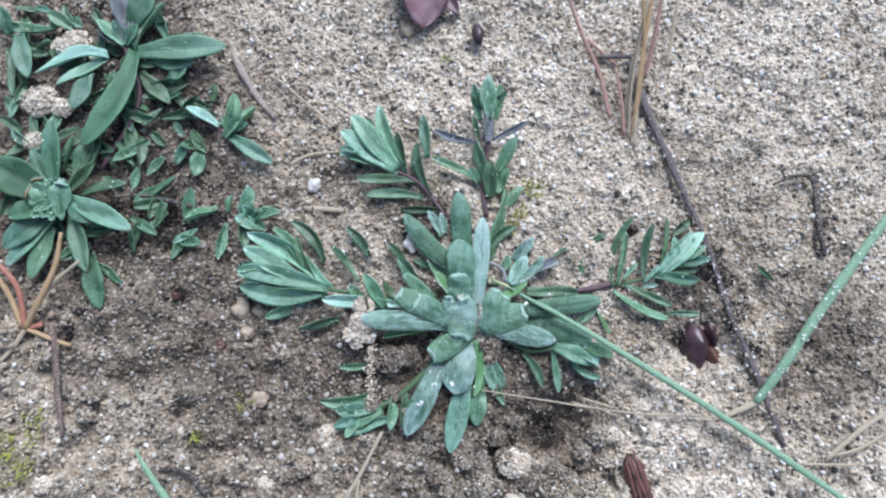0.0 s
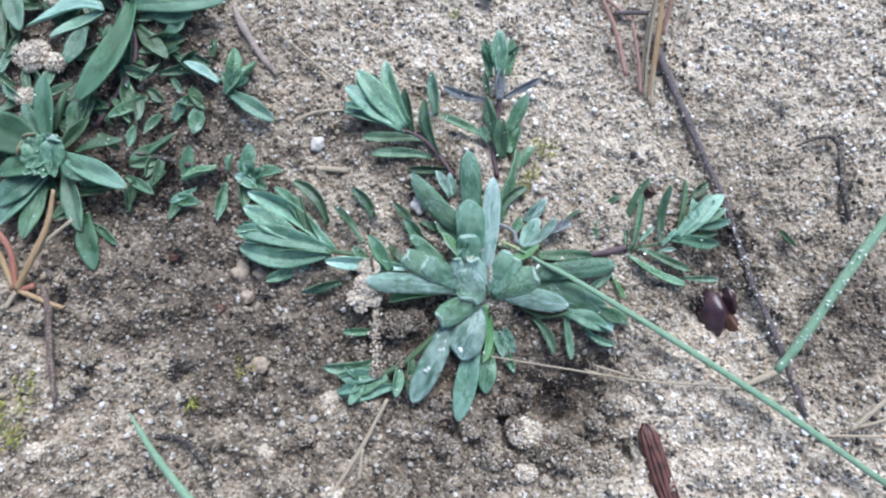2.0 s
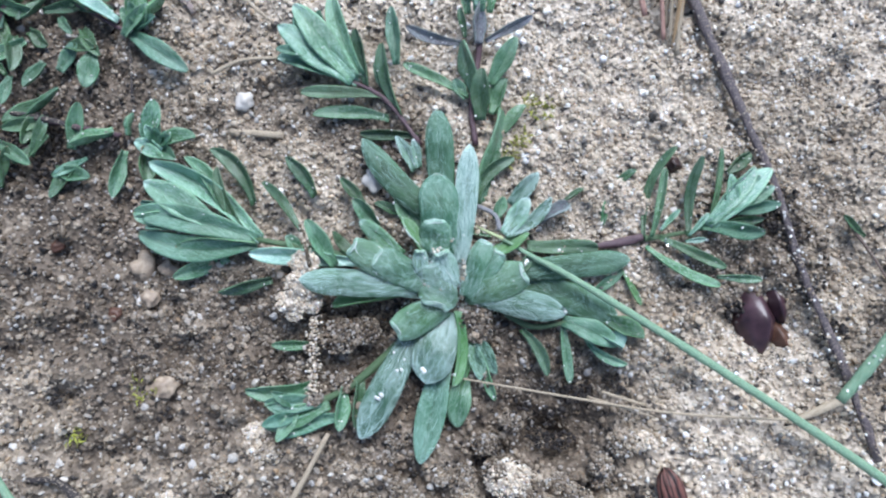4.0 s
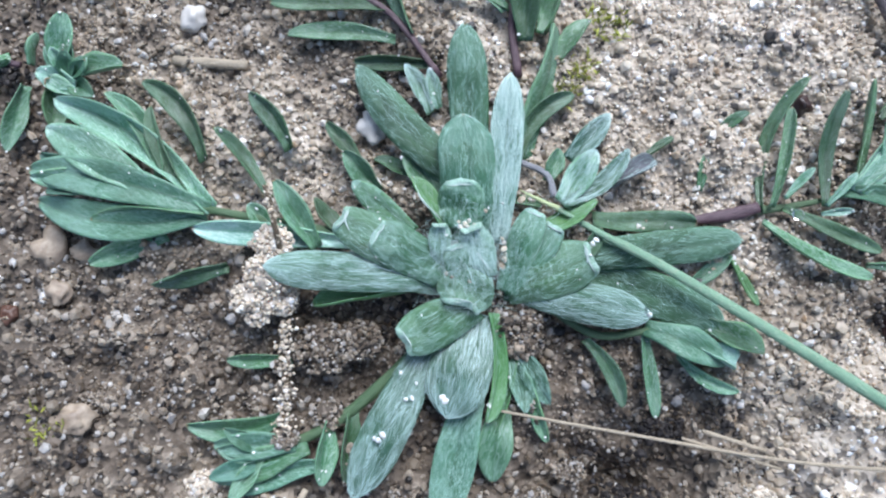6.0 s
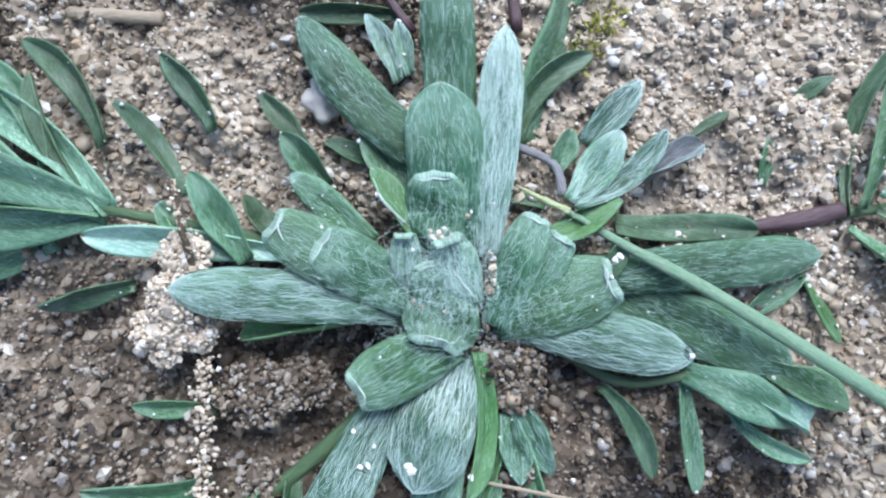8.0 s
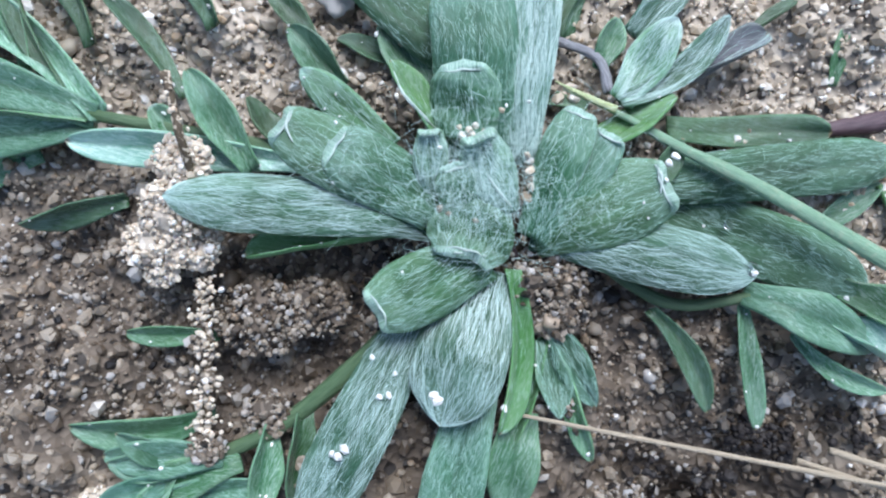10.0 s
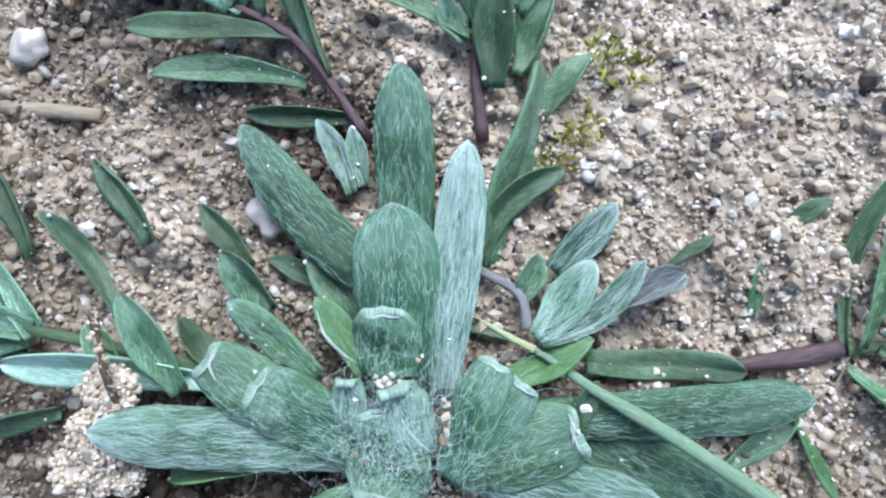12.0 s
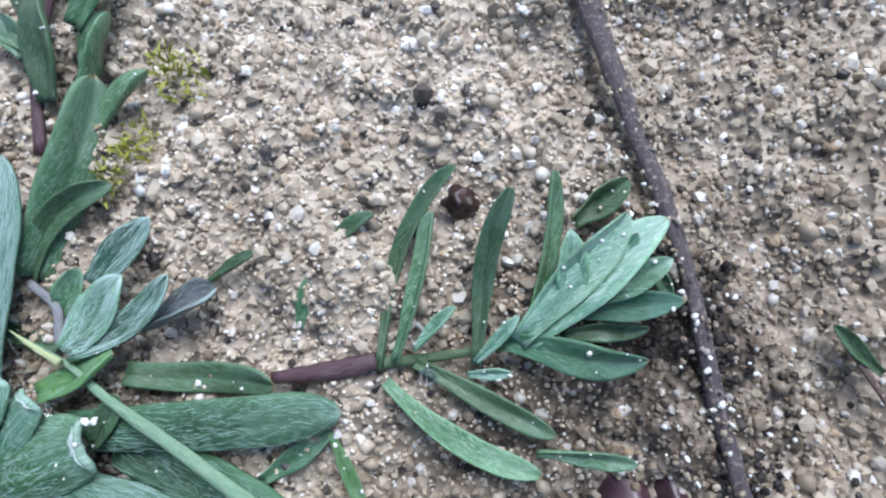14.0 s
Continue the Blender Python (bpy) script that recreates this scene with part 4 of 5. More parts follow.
strand("stem", east_shoot, purple, [(18.0, 1.9, 0.9), (21.0, 2.4, 0.9), (23.1, 3.0, 0.9)], [0.33, 0.52, 0.44])
strand("stem", east_shoot, green_stem, [(22.6, 2.8, 0.6), (25.6, 3.2, 0.4), (30.3, 4.2, 0.6)], [0.33, 0.27, 0.16])
leaf(east_shoot, (23.3, 2.6, 1.0), (26.7, 12.6, 2.4), 0.92, dark, bow=-.13)
leaf(east_shoot, (24.1, 3.0, 1.0), (25.6, 10.4, 1.8), 0.87, flat, bow=.03)
leaf(east_shoot, (28.0, 3.1, 1.0), (29.3, 11.6, 2.4), 1.12, dark, bow=-.06)
leaf(east_shoot, (30.1, 4.2, 1.0), (31.3, 12.4, 2.6), 1.12, flat, bow=.1)
leaf(east_shoot, (30.0, 4.2, 1.3), (34.7, 10.5, 2.4), 1.9, frosted)
leaf(east_shoot, (30.2, 4.3, 1.3), (36.6, 10.3, 2.2), 2.5, frosted)
leaf(east_shoot, (29.2, 4.2, 1.1), (36.0, 3.6, 1.4), 1.76, wool, arch=.08)
leaf(east_shoot, (25.0, 3.0, 0.8), (31.9, -0.2, 1.0), 1.13, dark)
leaf(east_shoot, (23.5, 1.9, 0.6), (31.3, -2.1, 0.6), 1.25, flat, bow=.08)
leaf(east_shoot, (31.0, -1.0, 0.4), (35.8, -1.3, 0.5), 0.91, flat)
leaf(east_shoot, (25.0, 3.6, 1.2), (26.9, 5.8, 1.9), 0.64, frosted)
leaf(east_shoot, (27.6, 2.6, 1.0), (29.7, 2.8, 1.6), 0.59, frosted)
leaf(east_shoot, (27.9, 3.2, 1.2), (29.9, 5.5, 1.9), 0.64, frosted)
leaf(east_shoot, (32.3, 10.2, 0.8), (35.0, 12.3, 1.0), 1.59, dark)
leaf(east_shoot, (32.1, 4.7, 0.9), (36.1, 5.2, 0.9), 1.08, dark)
leaf(east_shoot, (36.4, 8.6, 0.6), (37.2, 6.3, 0.7), 0.82, dark)

leaf(seedling, (20.5, 8.9, 0.4), (22.7, 10.1, 1.3), 0.96, dark)
leaf(seedling, (19.1, 4.3, 0.3), (19.5, 7.1, 0.8), 0.85, flat)
leaf(seedling, (47.0, 3.5, 0.2), (44.5, 5.7, 0.9), 0.79, dark)

strand("stem", southwest_shoot, green_stem, [(-0.6, -7.0, 1.0), (-6.5, -12.4, 0.8), (-10.4, -14.6, 0.8)], [0.53, 0.44, 0.35])
leaf(southwest_shoot, (-10.5, -12.5, 0.8), (-17.8, -13.3, 1.0), 1.78, felt, bow=-.1)
leaf(southwest_shoot, (-9.9, -14.4, 1.0), (-15.6, -14.5, 1.6), 2.10, felt)
leaf(southwest_shoot, (-9.1, -14.6, 0.8), (-15.6, -17.0, 1.0), 2.38, flat)
leaf(southwest_shoot, (-8.2, -15.9, 0.7), (-14.4, -17.9, 0.8), 1.94, felt, bow=.06)
leaf(southwest_shoot, (-7.8, -12.8, 0.9), (-8.0, -17.3, 1.2), 1.76, flat)
leaf(southwest_shoot, (-6.3, -12.2, 0.8), (-6.5, -17.1, 0.8), 1.85, dark)
leaf(southwest_shoot, (-10.5, -8.7, 0.6), (-15.4, -8.7, 0.6), 1.08, flat)

strand("stem", left_rosette, bark, [(-56.6, 13.8, 0.2), (-55.4, 14.5, 2.4)], [0.96, 0.72])
leaf(left_rosette, (-56.1, 15.0, 2.0), (-65.9, 20.0, 3.2), 5.48, plush)
leaf(left_rosette, (-56.5, 14.8, 2.6), (-59.3, 15.4, 3.4), 3.52, felt, curl=.3)
leaf(left_rosette, (-56.2, 15.8, 2.0), (-57.1, 26.2, 3.4), 2.92, plush)
leaf(left_rosette, (-57.6, 16.3, 1.8), (-59.8, 22.1, 2.8), 2.27, flat)
leaf(left_rosette, (-54.6, 16.0, 2.0), (-50.9, 20.1, 2.4), 1.78, dark)
leaf(left_rosette, (-54.9, 15.0, 2.0), (-44.7, 10.2, 2.8), 3.05, felt)
leaf(left_rosette, (-52.9, 15.6, 1.4), (-46.4, 17.3, 1.6), 2.45, dark)
leaf(left_rosette, (-56.3, 14.1, 2.2), (-62.0, 11.9, 3.0), 3.36, plush)
leaf(left_rosette, (-56.9, 13.0, 1.6), (-62.7, 7.6, 2.2), 3.52, felt)
leaf(left_rosette, (-56.5, 12.2, 1.4), (-62.2, 5.1, 1.6), 2.41, pale)
leaf(left_rosette, (-53.8, 14.1, 2.4), (-50.4, 11.1, 3.0), 2.88, plush)
leaf(left_rosette, (-53.7, 13.0, 1.6), (-50.6, 4.3, 2.0), 2.88, felt, fold=.4)
leaf(left_rosette, (-51.1, 7.0, 0.9), (-48.8, -0.9, 1.4), 2.87, plush, fold=.4)
leaf(left_rosette, (-56.7, 11.1, 1.0), (-58.9, 3.3, 1.2), 2.89, flat)
leaf(left_rosette, (-50.3, 5.8, 0.7), (-46.1, 2.8, 0.9), 1.61, flat)
leaf(left_rosette, (-55.1, 12.4, 2.6), (-54.5, 16.7, 3.4), 3.19, pale, curl=.3)
leaf(left_rosette, (-56.5, 13.0, 2.6), (-58.1, 17.3, 3.4), 3.20, felt, curl=.3)
leaf(left_rosette, (-54.7, 16.9, 1.2), (-51.5, 24.9, 1.8), 1.97, dark)
leaf(left_rosette, (-52.3, 11.5, 1.0), (-48.6, 12.7, 1.4), 2.43, flat)

strand("stem", upper_left_shoot, purple, [(-50.8, 19.7, 0.6), (-46.1, 30.0, 1.0), (-48.5, 38.3, 1.6)], [0.34, 0.34, 0.34])
leaf(upper_left_shoot, (-46.8, 37.6, 2.0), (-52.6, 22.4, 3.2), 3.80, plush, bow=-.1)
leaf(upper_left_shoot, (-51.6, 26.0, 1.0), (-52.9, 19.5, 1.2), 2.32, dark)
leaf(upper_left_shoot, (-47.1, 37.4, 1.6), (-33.0, 38.2, 2.6), 3.71, felt)
leaf(upper_left_shoot, (-45.4, 37.2, 1.2), (-38.0, 36.1, 1.6), 3.39, flat)
leaf(upper_left_shoot, (-46.9, 38.2, 1.8), (-42.5, 44.9, 3.0), 2.20, flat, bow=-.1)
leaf(upper_left_shoot, (-42.1, 38.1, 1.2), (-36.7, 40.6, 1.4), 2.56, dark)
leaf(upper_left_shoot, (-48.5, 38.6, 1.6), (-53.0, 42.4, 2.4), 3.05, flat)
leaf(upper_left_shoot, (-48.0, 40.8, 2.0), (-50.1, 47.6, 3.0), 3.40, mauve)
leaf(upper_left_shoot, (-47.7, 41.3, 2.0), (-44.6, 47.2, 3.0), 3.74, plush)
leaf(upper_left_shoot, (-50.7, 36.9, 2.0), (-60.8, 33.5, 2.6), 2.84, frosted, bow=.15)
leaf(upper_left_shoot, (-51.0, 36.5, 1.6), (-57.8, 32.1, 2.2), 2.18, frosted)
leaf(upper_left_shoot, (-53.3, 34.2, 1.6), (-54.9, 28.2, 2.2), 2.67, felt)
leaf(upper_left_shoot, (-47.1, 29.5, 1.2), (-46.7, 32.7, 2.0), 1.67, plush)
leaf(upper_left_shoot, (-47.4, 27.9, 0.9), (-43.4, 27.5, 1.2), 1.84, flat)
leaf(upper_left_shoot, (-44.1, 24.0, 0.8), (-49.1, 20.8, 1.2), 1.66, flat)
leaf(upper_left_shoot, (-56.8, 41.6, 1.2), (-60.4, 43.7, 2.0), 2.05, flat)
leaf(upper_left_shoot, (-59.4, 41.5, 1.0), (-67.7, 41.6, 1.4), 1.71, flat)
leaf(upper_left_shoot, (-66.3, 38.2, 1.0), (-64.5, 30.6, 1.4), 1.69, dark)
leaf(upper_left_shoot, (-64.6, 40.4, 1.4), (-62.3, 33.2, 2.0), 2.87, felt)
leaf(upper_left_shoot, (-65.9, 40.5, 1.4), (-67.4, 44.4, 2.4), 2.55, plush)
leaf(upper_left_shoot, (-46.2, 34.6, 0.8), (-41.5, 29.6, 1.0), 2.53, dark)
leaf(upper_left_shoot, (-41.9, 33.3, 0.8), (-39.2, 35.4, 1.6), 2.37, felt)
leaf(upper_left_shoot, (-44.5, 32.9, 0.6), (-39.2, 32.8, 1.0), 2.20, dark)
leaf(upper_left_shoot, (-60.9, 22.8, 0.8), (-64.4, 25.9, 1.0), 1.99, flat)
leaf(upper_left_shoot, (-56.5, 18.8, 0.6), (-55.2, 24.7, 1.0), 1.82, dark)
leaf(upper_left_shoot, (-47.8, 27.1, 0.5), (-46.5, 21.9, 0.5), 2.01, dark)
leaf(upper_left_shoot, (-65.0, 17.9, 0.5), (-66.8, 23.0, 0.6), 2.48, dark)
leaf(upper_left_shoot, (-40.0, 28.5, 0.5), (-37.5, 31.1, 0.8), 1.86, dark)

strand("stem", small_shoot, purple, [(-39.2, 28.6, 0.4), (-32.5, 24.8, 1.0)], [0.21, 0.21])
leaf(small_shoot, (-33.9, 26.1, 1.2), (-38.7, 28.8, 2.0), 1.67, frosted)
leaf(small_shoot, (-32.4, 24.8, 1.2), (-25.7, 20.4, 1.4), 2.32, felt)
leaf(small_shoot, (-32.4, 25.6, 1.2), (-31.5, 30.9, 2.4), 2.33, flat)
leaf(small_shoot, (-31.8, 25.5, 1.2), (-28.4, 29.0, 2.2), 2.16, flat)
leaf(small_shoot, (-32.9, 24.3, 1.4), (-30.5, 27.6, 2.4), 1.49, pale)
leaf(small_shoot, (-36.6, 22.8, 0.6), (-37.1, 18.6, 0.8), 2.32, flat)
leaf(small_shoot, (-35.4, 30.2, 0.5), (-35.1, 33.1, 0.8), 1.19, dark)
leaf(small_shoot, (-38.0, 30.8, 0.5), (-35.3, 28.9, 0.6), 1.35, dark)

strand("stem", low_shoot, purple, [(-45.6, 15.9, 0.4), (-32.7, 13.3, 0.8)], [0.25, 0.25])
leaf(low_shoot, (-28.8, 12.7, 1.2), (-28.8, 16.8, 2.6), 2.11, flat)
leaf(low_shoot, (-28.2, 12.5, 1.2), (-24.1, 12.9, 1.8), 1.95, flat)
leaf(low_shoot, (-33.4, 13.6, 0.9), (-38.0, 12.1, 1.3), 1.79, flat)
leaf(low_shoot, (-32.3, 11.7, 0.7), (-33.0, 6.4, 0.8), 1.62, flat)
leaf(low_shoot, (-27.8, 11.5, 1.4), (-30.5, 12.2, 2.2), 1.78, frosted)
leaf(low_shoot, (-27.9, 10.7, 1.4), (-29.7, 11.4, 2.2), 1.45, frosted, curl=.3)
leaf(low_shoot, (-28.4, 12.0, 1.2), (-26.1, 10.4, 1.8), 1.62, felt)
leaf(low_shoot, (-30.1, 11.7, 0.8), (-29.4, 7.9, 1.0), 1.95, flat)
leaf(low_shoot, (-31.8, 13.3, 0.8), (-31.4, 15.8, 1.2), 1.31, flat)

strand("grass", None, grass, [(5.9, 3.4, 2.2), (8.5, 2.2, 2.4), (11.1, 0.6, 2.8), (16.0, -2.1, 3.2), (27.3, -9.1, 3.4), (40.7, -17.8, 3.2), (55.2, -27.9, 2.6)], [0.02, 0.14, 0.23, 0.32, 0.41, 0.45, 0.45, 0.45], label="long smooth green grass blade lying across the plant", category="grass blade")
strand("tip", bpy.data.objects["grass"], pale_tip, [(5.5, 3.7, 2.5), (6.8, 3.0, 2.6), (8.3, 2.3, 2.7)], [0.03, 0.15, 0.20], label="yellowish white pointed tip")
strand("stalk", grass_plant, grass, [(42.5, -13.6, 1.2), (46.0, -8.7, 2.6), (52.5, 0.9, 4.5), (62.7, 14.7, 7.0)], [0.55, 0.70, 0.70, 0.62])
strand("sheath", grass_plant, straw, [(37.3, -15.8, 0.8), (39.6, -14.9, 1.0), (42.8, -13.5, 1.2)], [0.23, 0.39, 0.47])
strand("runner", grass_plant, straw, [(3.4, -11.7, 1.6), (12.9, -13.2, 1.4), (25.5, -15.0, 1.0), (38.8, -15.6, 0.9)], [0.09, 0.12, 0.13, 0.14])
strand("straw", None, straw, [(17.0, -13.5, 1.0), (23.9, -15.5, 0.7)], [0.12, 0.09], label="short thin tan dry straw on sand", category="straw")
strand("straw", None, straw, [(18.5, -13.0, 0.9), (22.9, -14.3, 0.6)], [0.16, 0.16], label="short thin tan dry straw on sand", category="straw")
strand("twig", None, darkwood, [(27.5, 37.2, 0.5), (30.3, 28.5, 0.7), (34.3, 17.5, 0.7), (37.4, 9.5, 0.5), (40.1, -0.8, 0.5), (42.7, -8.3, 0.7), (46.4, -19.5, 0.5)], [0.39, 0.62, 0.59, 0.51, 0.39, 0.51, 0.39], label="long dark purplish-brown dead twig half buried in sand", category="twig")
strand("twig", None, darkwood, [(23.0, 38.0, 0.6), (28.0, 38.0, 0.7)], [0.35, 0.35], label="short thin dark twig on sand", category="twig")
strand("straw", None, straw_orange, [(27.3, 24.5, 0.2), (27.8, 30.6, 3.0), (28.5, 38.9, 6.0), (29.8, 46.9, 9.0)], [0.12, 0.32, 0.36, 0.28], label="orange-tan dry grass stem standing in sand", category="straw")
strand("straw", None, straw, [(27.0, 25.0, 0.3), (27.1, 32.4, 3.0), (28.8, 44.8, 8.0)], [0.16, 0.24, 0.24], label="pale dry grass stem standing in sand", category="straw")
strand("straw", None, straw, [(26.7, 26.8, 0.3), (26.9, 32.8, 2.0), (28.4, 41.6, 6.0)], [0.21, 0.25, 0.25], label="pale dry grass stem standing in sand", category="straw")
strand("straw", None, straw, [(27.8, 23.6, 0.2), (27.9, 29.3, 2.0), (28.1, 34.6, 4.0)], [0.25, 0.25, 0.17], label="pale dry grass stem standing in sand", category="straw")
strand("straw", None, straw_pink, [(26.4, 25.5, 0.2), (25.9, 30.4, 1.4), (25.0, 35.3, 2.4)], [0.25, 0.25, 0.17], label="pinkish dry grass stem standing in sand", category="straw")
strand("straw", None, straw_orange, [(28.0, 25.5, 0.4), (28.4, 35.9, 5.0), (27.4, 44.2, 9.0)], [0.08, 0.20, 0.24], label="orange-tan dry grass stem standing in sand", category="straw")
strand("straw", None, straw_pink, [(29.3, 33.8, 2.0), (30.3, 39.5, 5.0), (30.9, 45.8, 8.0)], [0.33, 0.33, 0.24], label="pinkish dry grass stem standing in sand", category="straw")
strand("straw", None, straw_pink, [(24.4, 28.2, 0.3), (22.7, 34.8, 1.5), (19.8, 40.2, 3.5), (17.0, 46.0, 6.0)], [0.33, 0.37, 0.33, 0.25], label="purplish dry grass stem leaning over sand", category="straw")
strand("straw", None, straw, [(33.4, 36.5, 0.6), (34.0, 41.1, 2.0), (34.8, 47.4, 4.0)], [0.26, 0.30, 0.26], label="pale dry grass stem leaning over sand", category="straw")
strand("straw", None, straw_pink, [(21.4, 40.9, 0.5), (25.6, 36.8, 0.4)], [0.26, 0.26], label="thin reddish dry stem on sand", category="straw")
strand("twig", None, blackroot, [(48.2, 17.9, 0.3), (51.5, 19.3, 0.5), (54.0, 18.8, 0.5), (54.4, 15.0, 0.5), (54.4, 10.9, 0.5), (54.9, 7.1, 0.3)], [0.14, 0.30, 0.38, 0.48, 0.52, 0.34], label="hooked black rootlet half buried in sand", category="rootlet")
strand("twig", None, brownwood, [(45.3, 5.0, 0.1), (47.2, 2.1, 0.3), (49.3, -1.5, 0.2)], [0.12, 0.16, 0.12], label="thin dark rootlet on sand", category="rootlet")
strand("twig", None, blackroot, [(55.0, -7.0, 0.1), (57.9, -9.1, 0.5), (64.0, -13.0, 0.4)], [0.16, 0.24, 0.20], label="dark rootlet in sand", category="rootlet")
strand("straw", None, straw, [(52.0, -21.3, 0.5), (56.7, -17.5, 0.9), (61.4, -14.5, 1.0)], [0.31, 0.35, 0.31], label="flat bleached straw piece on sand", category="straw")
strand("straw", None, straw, [(53.2, -20.8, 0.4), (57.5, -19.5, 0.6), (63.3, -16.0, 0.8)], [0.24, 0.24, 0.24], label="bleached straw piece on sand", category="straw")
strand("straw", None, straw, [(48.8, -21.9, 0.3), (56.2, -22.0, 0.4)], [0.19, 0.19], label="thin bleached straw on sand", category="straw")
strand("twig", None, pinkwood, [(-32.9, 38.5, 0.3), (-31.1, 34.9, 0.4), (-28.8, 31.3, 0.4), (-26.0, 27.8, 0.2)], [0.42, 0.59, 0.51, 0.34], label="short grey-brown twig on sand", category="twig")
strand("straw", None, straw, [(-26.0, 34.1, 0.8), (-17.0, 26.5, 0.6)], [0.17, 0.17], label="thin pale dry straw on sand", category="straw")
strand("straw", None, straw, [(-23.5, 20.5, 0.5), (-20.3, 22.0, 0.8), (-16.2, 22.5, 0.6)], [0.25, 0.25, 0.17], label="thin curved pale straw on sand", category="straw")
strand("straw", None, straw, [(-21.1, 14.1, 0.2), (-15.3, 13.7, 0.3)], [0.41, 0.41], label="pale straw buried in sand", category="straw")
strand("straw", None, straw, [(-7.7, 11.9, 0.3), (-2.8, 8.9, 0.4)], [0.16, 0.16], label="thin pale straw on sand", category="straw")
strand("grass", None, grass, [(-40.8, -19.2, 5.0), (-39.1, -21.7, 5.0), (-36.0, -26.0, 4.5), (-29.9, -32.9, 4.0)], [0.11, 0.36, 0.50, 0.58], label="green pointed grass tip above the sand", category="grass blade")
strand("twig", None, blackroot, [(-39.2, -22.5, 0.5), (-36.2, -22.5, 0.7), (-33.8, -24.2, 0.7), (-31.0, -27.8, 0.5)], [0.30, 0.46, 0.46, 0.38], label="curved black rootlet on damp sand", category="rootlet")
strand("straw", None, straw, [(-16.5, -30.3, 0.6), (-12.4, -23.8, 0.8), (-9.1, -17.5, 1.0)], [0.27, 0.31, 0.23], label="forked pale dry straw on sand", category="straw")
strand("straw", None, straw, [(-12.6, -27.9, 0.6), (-12.2, -23.8, 0.8)], [0.23, 0.23], label="pale dry straw piece on sand", category="straw")
strand("rootlet", None, brownwood, [(-55.7, -3.0, 0.8), (-54.6, -6.5, 0.9), (-53.9, -11.9, 0.7), (-52.7, -18.3, 0.4)], [0.46, 0.54, 0.46, 0.27], label="brown dead seedling stalk on sand", category="stalk")
strand("twig", None, blackroot, [(-33.2, 27.3, 0.3), (-32.0, 17.3, 0.3)], [0.12, 0.17], label="thin black rootlet on sand", category="rootlet")
strand("twig", None, blackroot, [(-46.4, 15.9, 0.5), (-40.6, 15.0, 0.6), (-33.5, 12.8, 0.6)], [0.25, 0.29, 0.25], label="dark rootlet between small shoots", category="rootlet")

strand("stem", dead_seedling, straw_orange, [(-58.9, -3.6, 1.2), (-56.3, 0.3, 3.0), (-54.1, 4.9, 4.0), (-53.2, 9.3, 5.0)], [0.46, 0.46, 0.39, 0.23])
strand("stem", dead_seedling, straw, [(-57.6, -0.7, 2.0), (-54.6, 2.7, 3.0), (-50.9, 5.5, 4.0)], [0.39, 0.31, 0.23])
strand("stem", dead_seedling, redstem, [(-58.9, -3.6, 1.2), (-59.9, 2.0, 2.4), (-62.8, 5.7, 3.5)], [0.39, 0.39, 0.39])
strand("stem", dead_seedling, straw_orange, [(-59.3, -3.4, 1.2), (-61.3, 1.2, 2.0), (-63.3, 4.2, 3.0)], [0.39, 0.39, 0.39])
strand("stem", dead_seedling, straw, [(-58.9, -3.6, 1.2), (-60.6, -6.5, 1.0), (-63.5, -9.6, 0.8)], [0.31, 0.31, 0.23])
strand("stem", dead_seedling, straw_orange, [(-58.7, -3.6, 1.2), (-55.3, -5.0, 1.0), (-52.8, -5.9, 0.5)], [0.39, 0.32, 0.24])
strand("stem", dead_seedling, redstem, [(-59.4, -3.8, 1.0), (-56.5, -3.0, 1.4)], [0.39, 0.39])

strand("stem", dry_stalk, speckbark, [(-11.1, -1.6, 3.0), (-11.3, 0.2, 4.3), (-11.6, 1.6, 4.6), (-12.0, 3.2, 4.8)], [0.24, 0.22, 0.19, 0.26])
strand("stem", dry_stalk, speckbark, [(-10.9, -5.8, 1.8), (-10.8, -9.7, 1.4), (-10.8, -14.0, 1.0)], [0.25, 0.25, 0.22])
# -- end of leaves and stems --

# small dark leaves added low down, their colour standing in for the tangle's shade
tangle = random.Random(12)
for i in range(150):
    x, y = tangle.uniform(-66, -36), tangle.uniform(6, 46)
    if abs(x + 50 + (y - 20) * 0.3) > 14:
        continue
    a, d = tangle.uniform(0, 6.28), tangle.uniform(2.5, 5.5)
    leaf(upper_left_shoot, (x, y, 0.2), (x + d * math.cos(a), y + d * math.sin(a), tangle.uniform(0.4, 1.4)), tangle.uniform(1.0, 1.9), tangle.choice((dark, dark, felt, dark)))


# ---- stones, husks, clods and moss ----
def stone(name, place, size, mat, label, category, seed, rough=0.12, parent=None):
    bm = bmesh.new()
    bmesh.ops.create_icosphere(bm, subdivisions=3, radius=1.0)
    off = Vector((seed * 3.7, seed * 1.9, 0))
    for v in bm.verts:
        d = 1 + rough * noise.noise(v.co * 1.6 + off) * 2 + rough * 0.5 * noise.noise(v.co * 4.5 + off)
        v.co = Vector((v.co.x * size[0], v.co.y * size[1], v.co.z * size[2])) * d * MM
    rot = Matrix.Rotation(seed * 1.3, 3, "Z")
    for v in bm.verts:
        v.co = rot @ v.co + Vector(place) * MM
    me = bpy.data.meshes.new(name)
    bm.to_mesh(me)
    bm.free()
    me.materials.append(mat)
    me.shade_smooth()
    ob = new(name, me)
    if parent is not None:
        ob.parent = parent
        return ob
    return tagged(ob, label, category, {"pebble": "pebbles", "sand clod": "sand clods", "water drop": "dew drops", "seed": "seeds"}.get(category, ""))


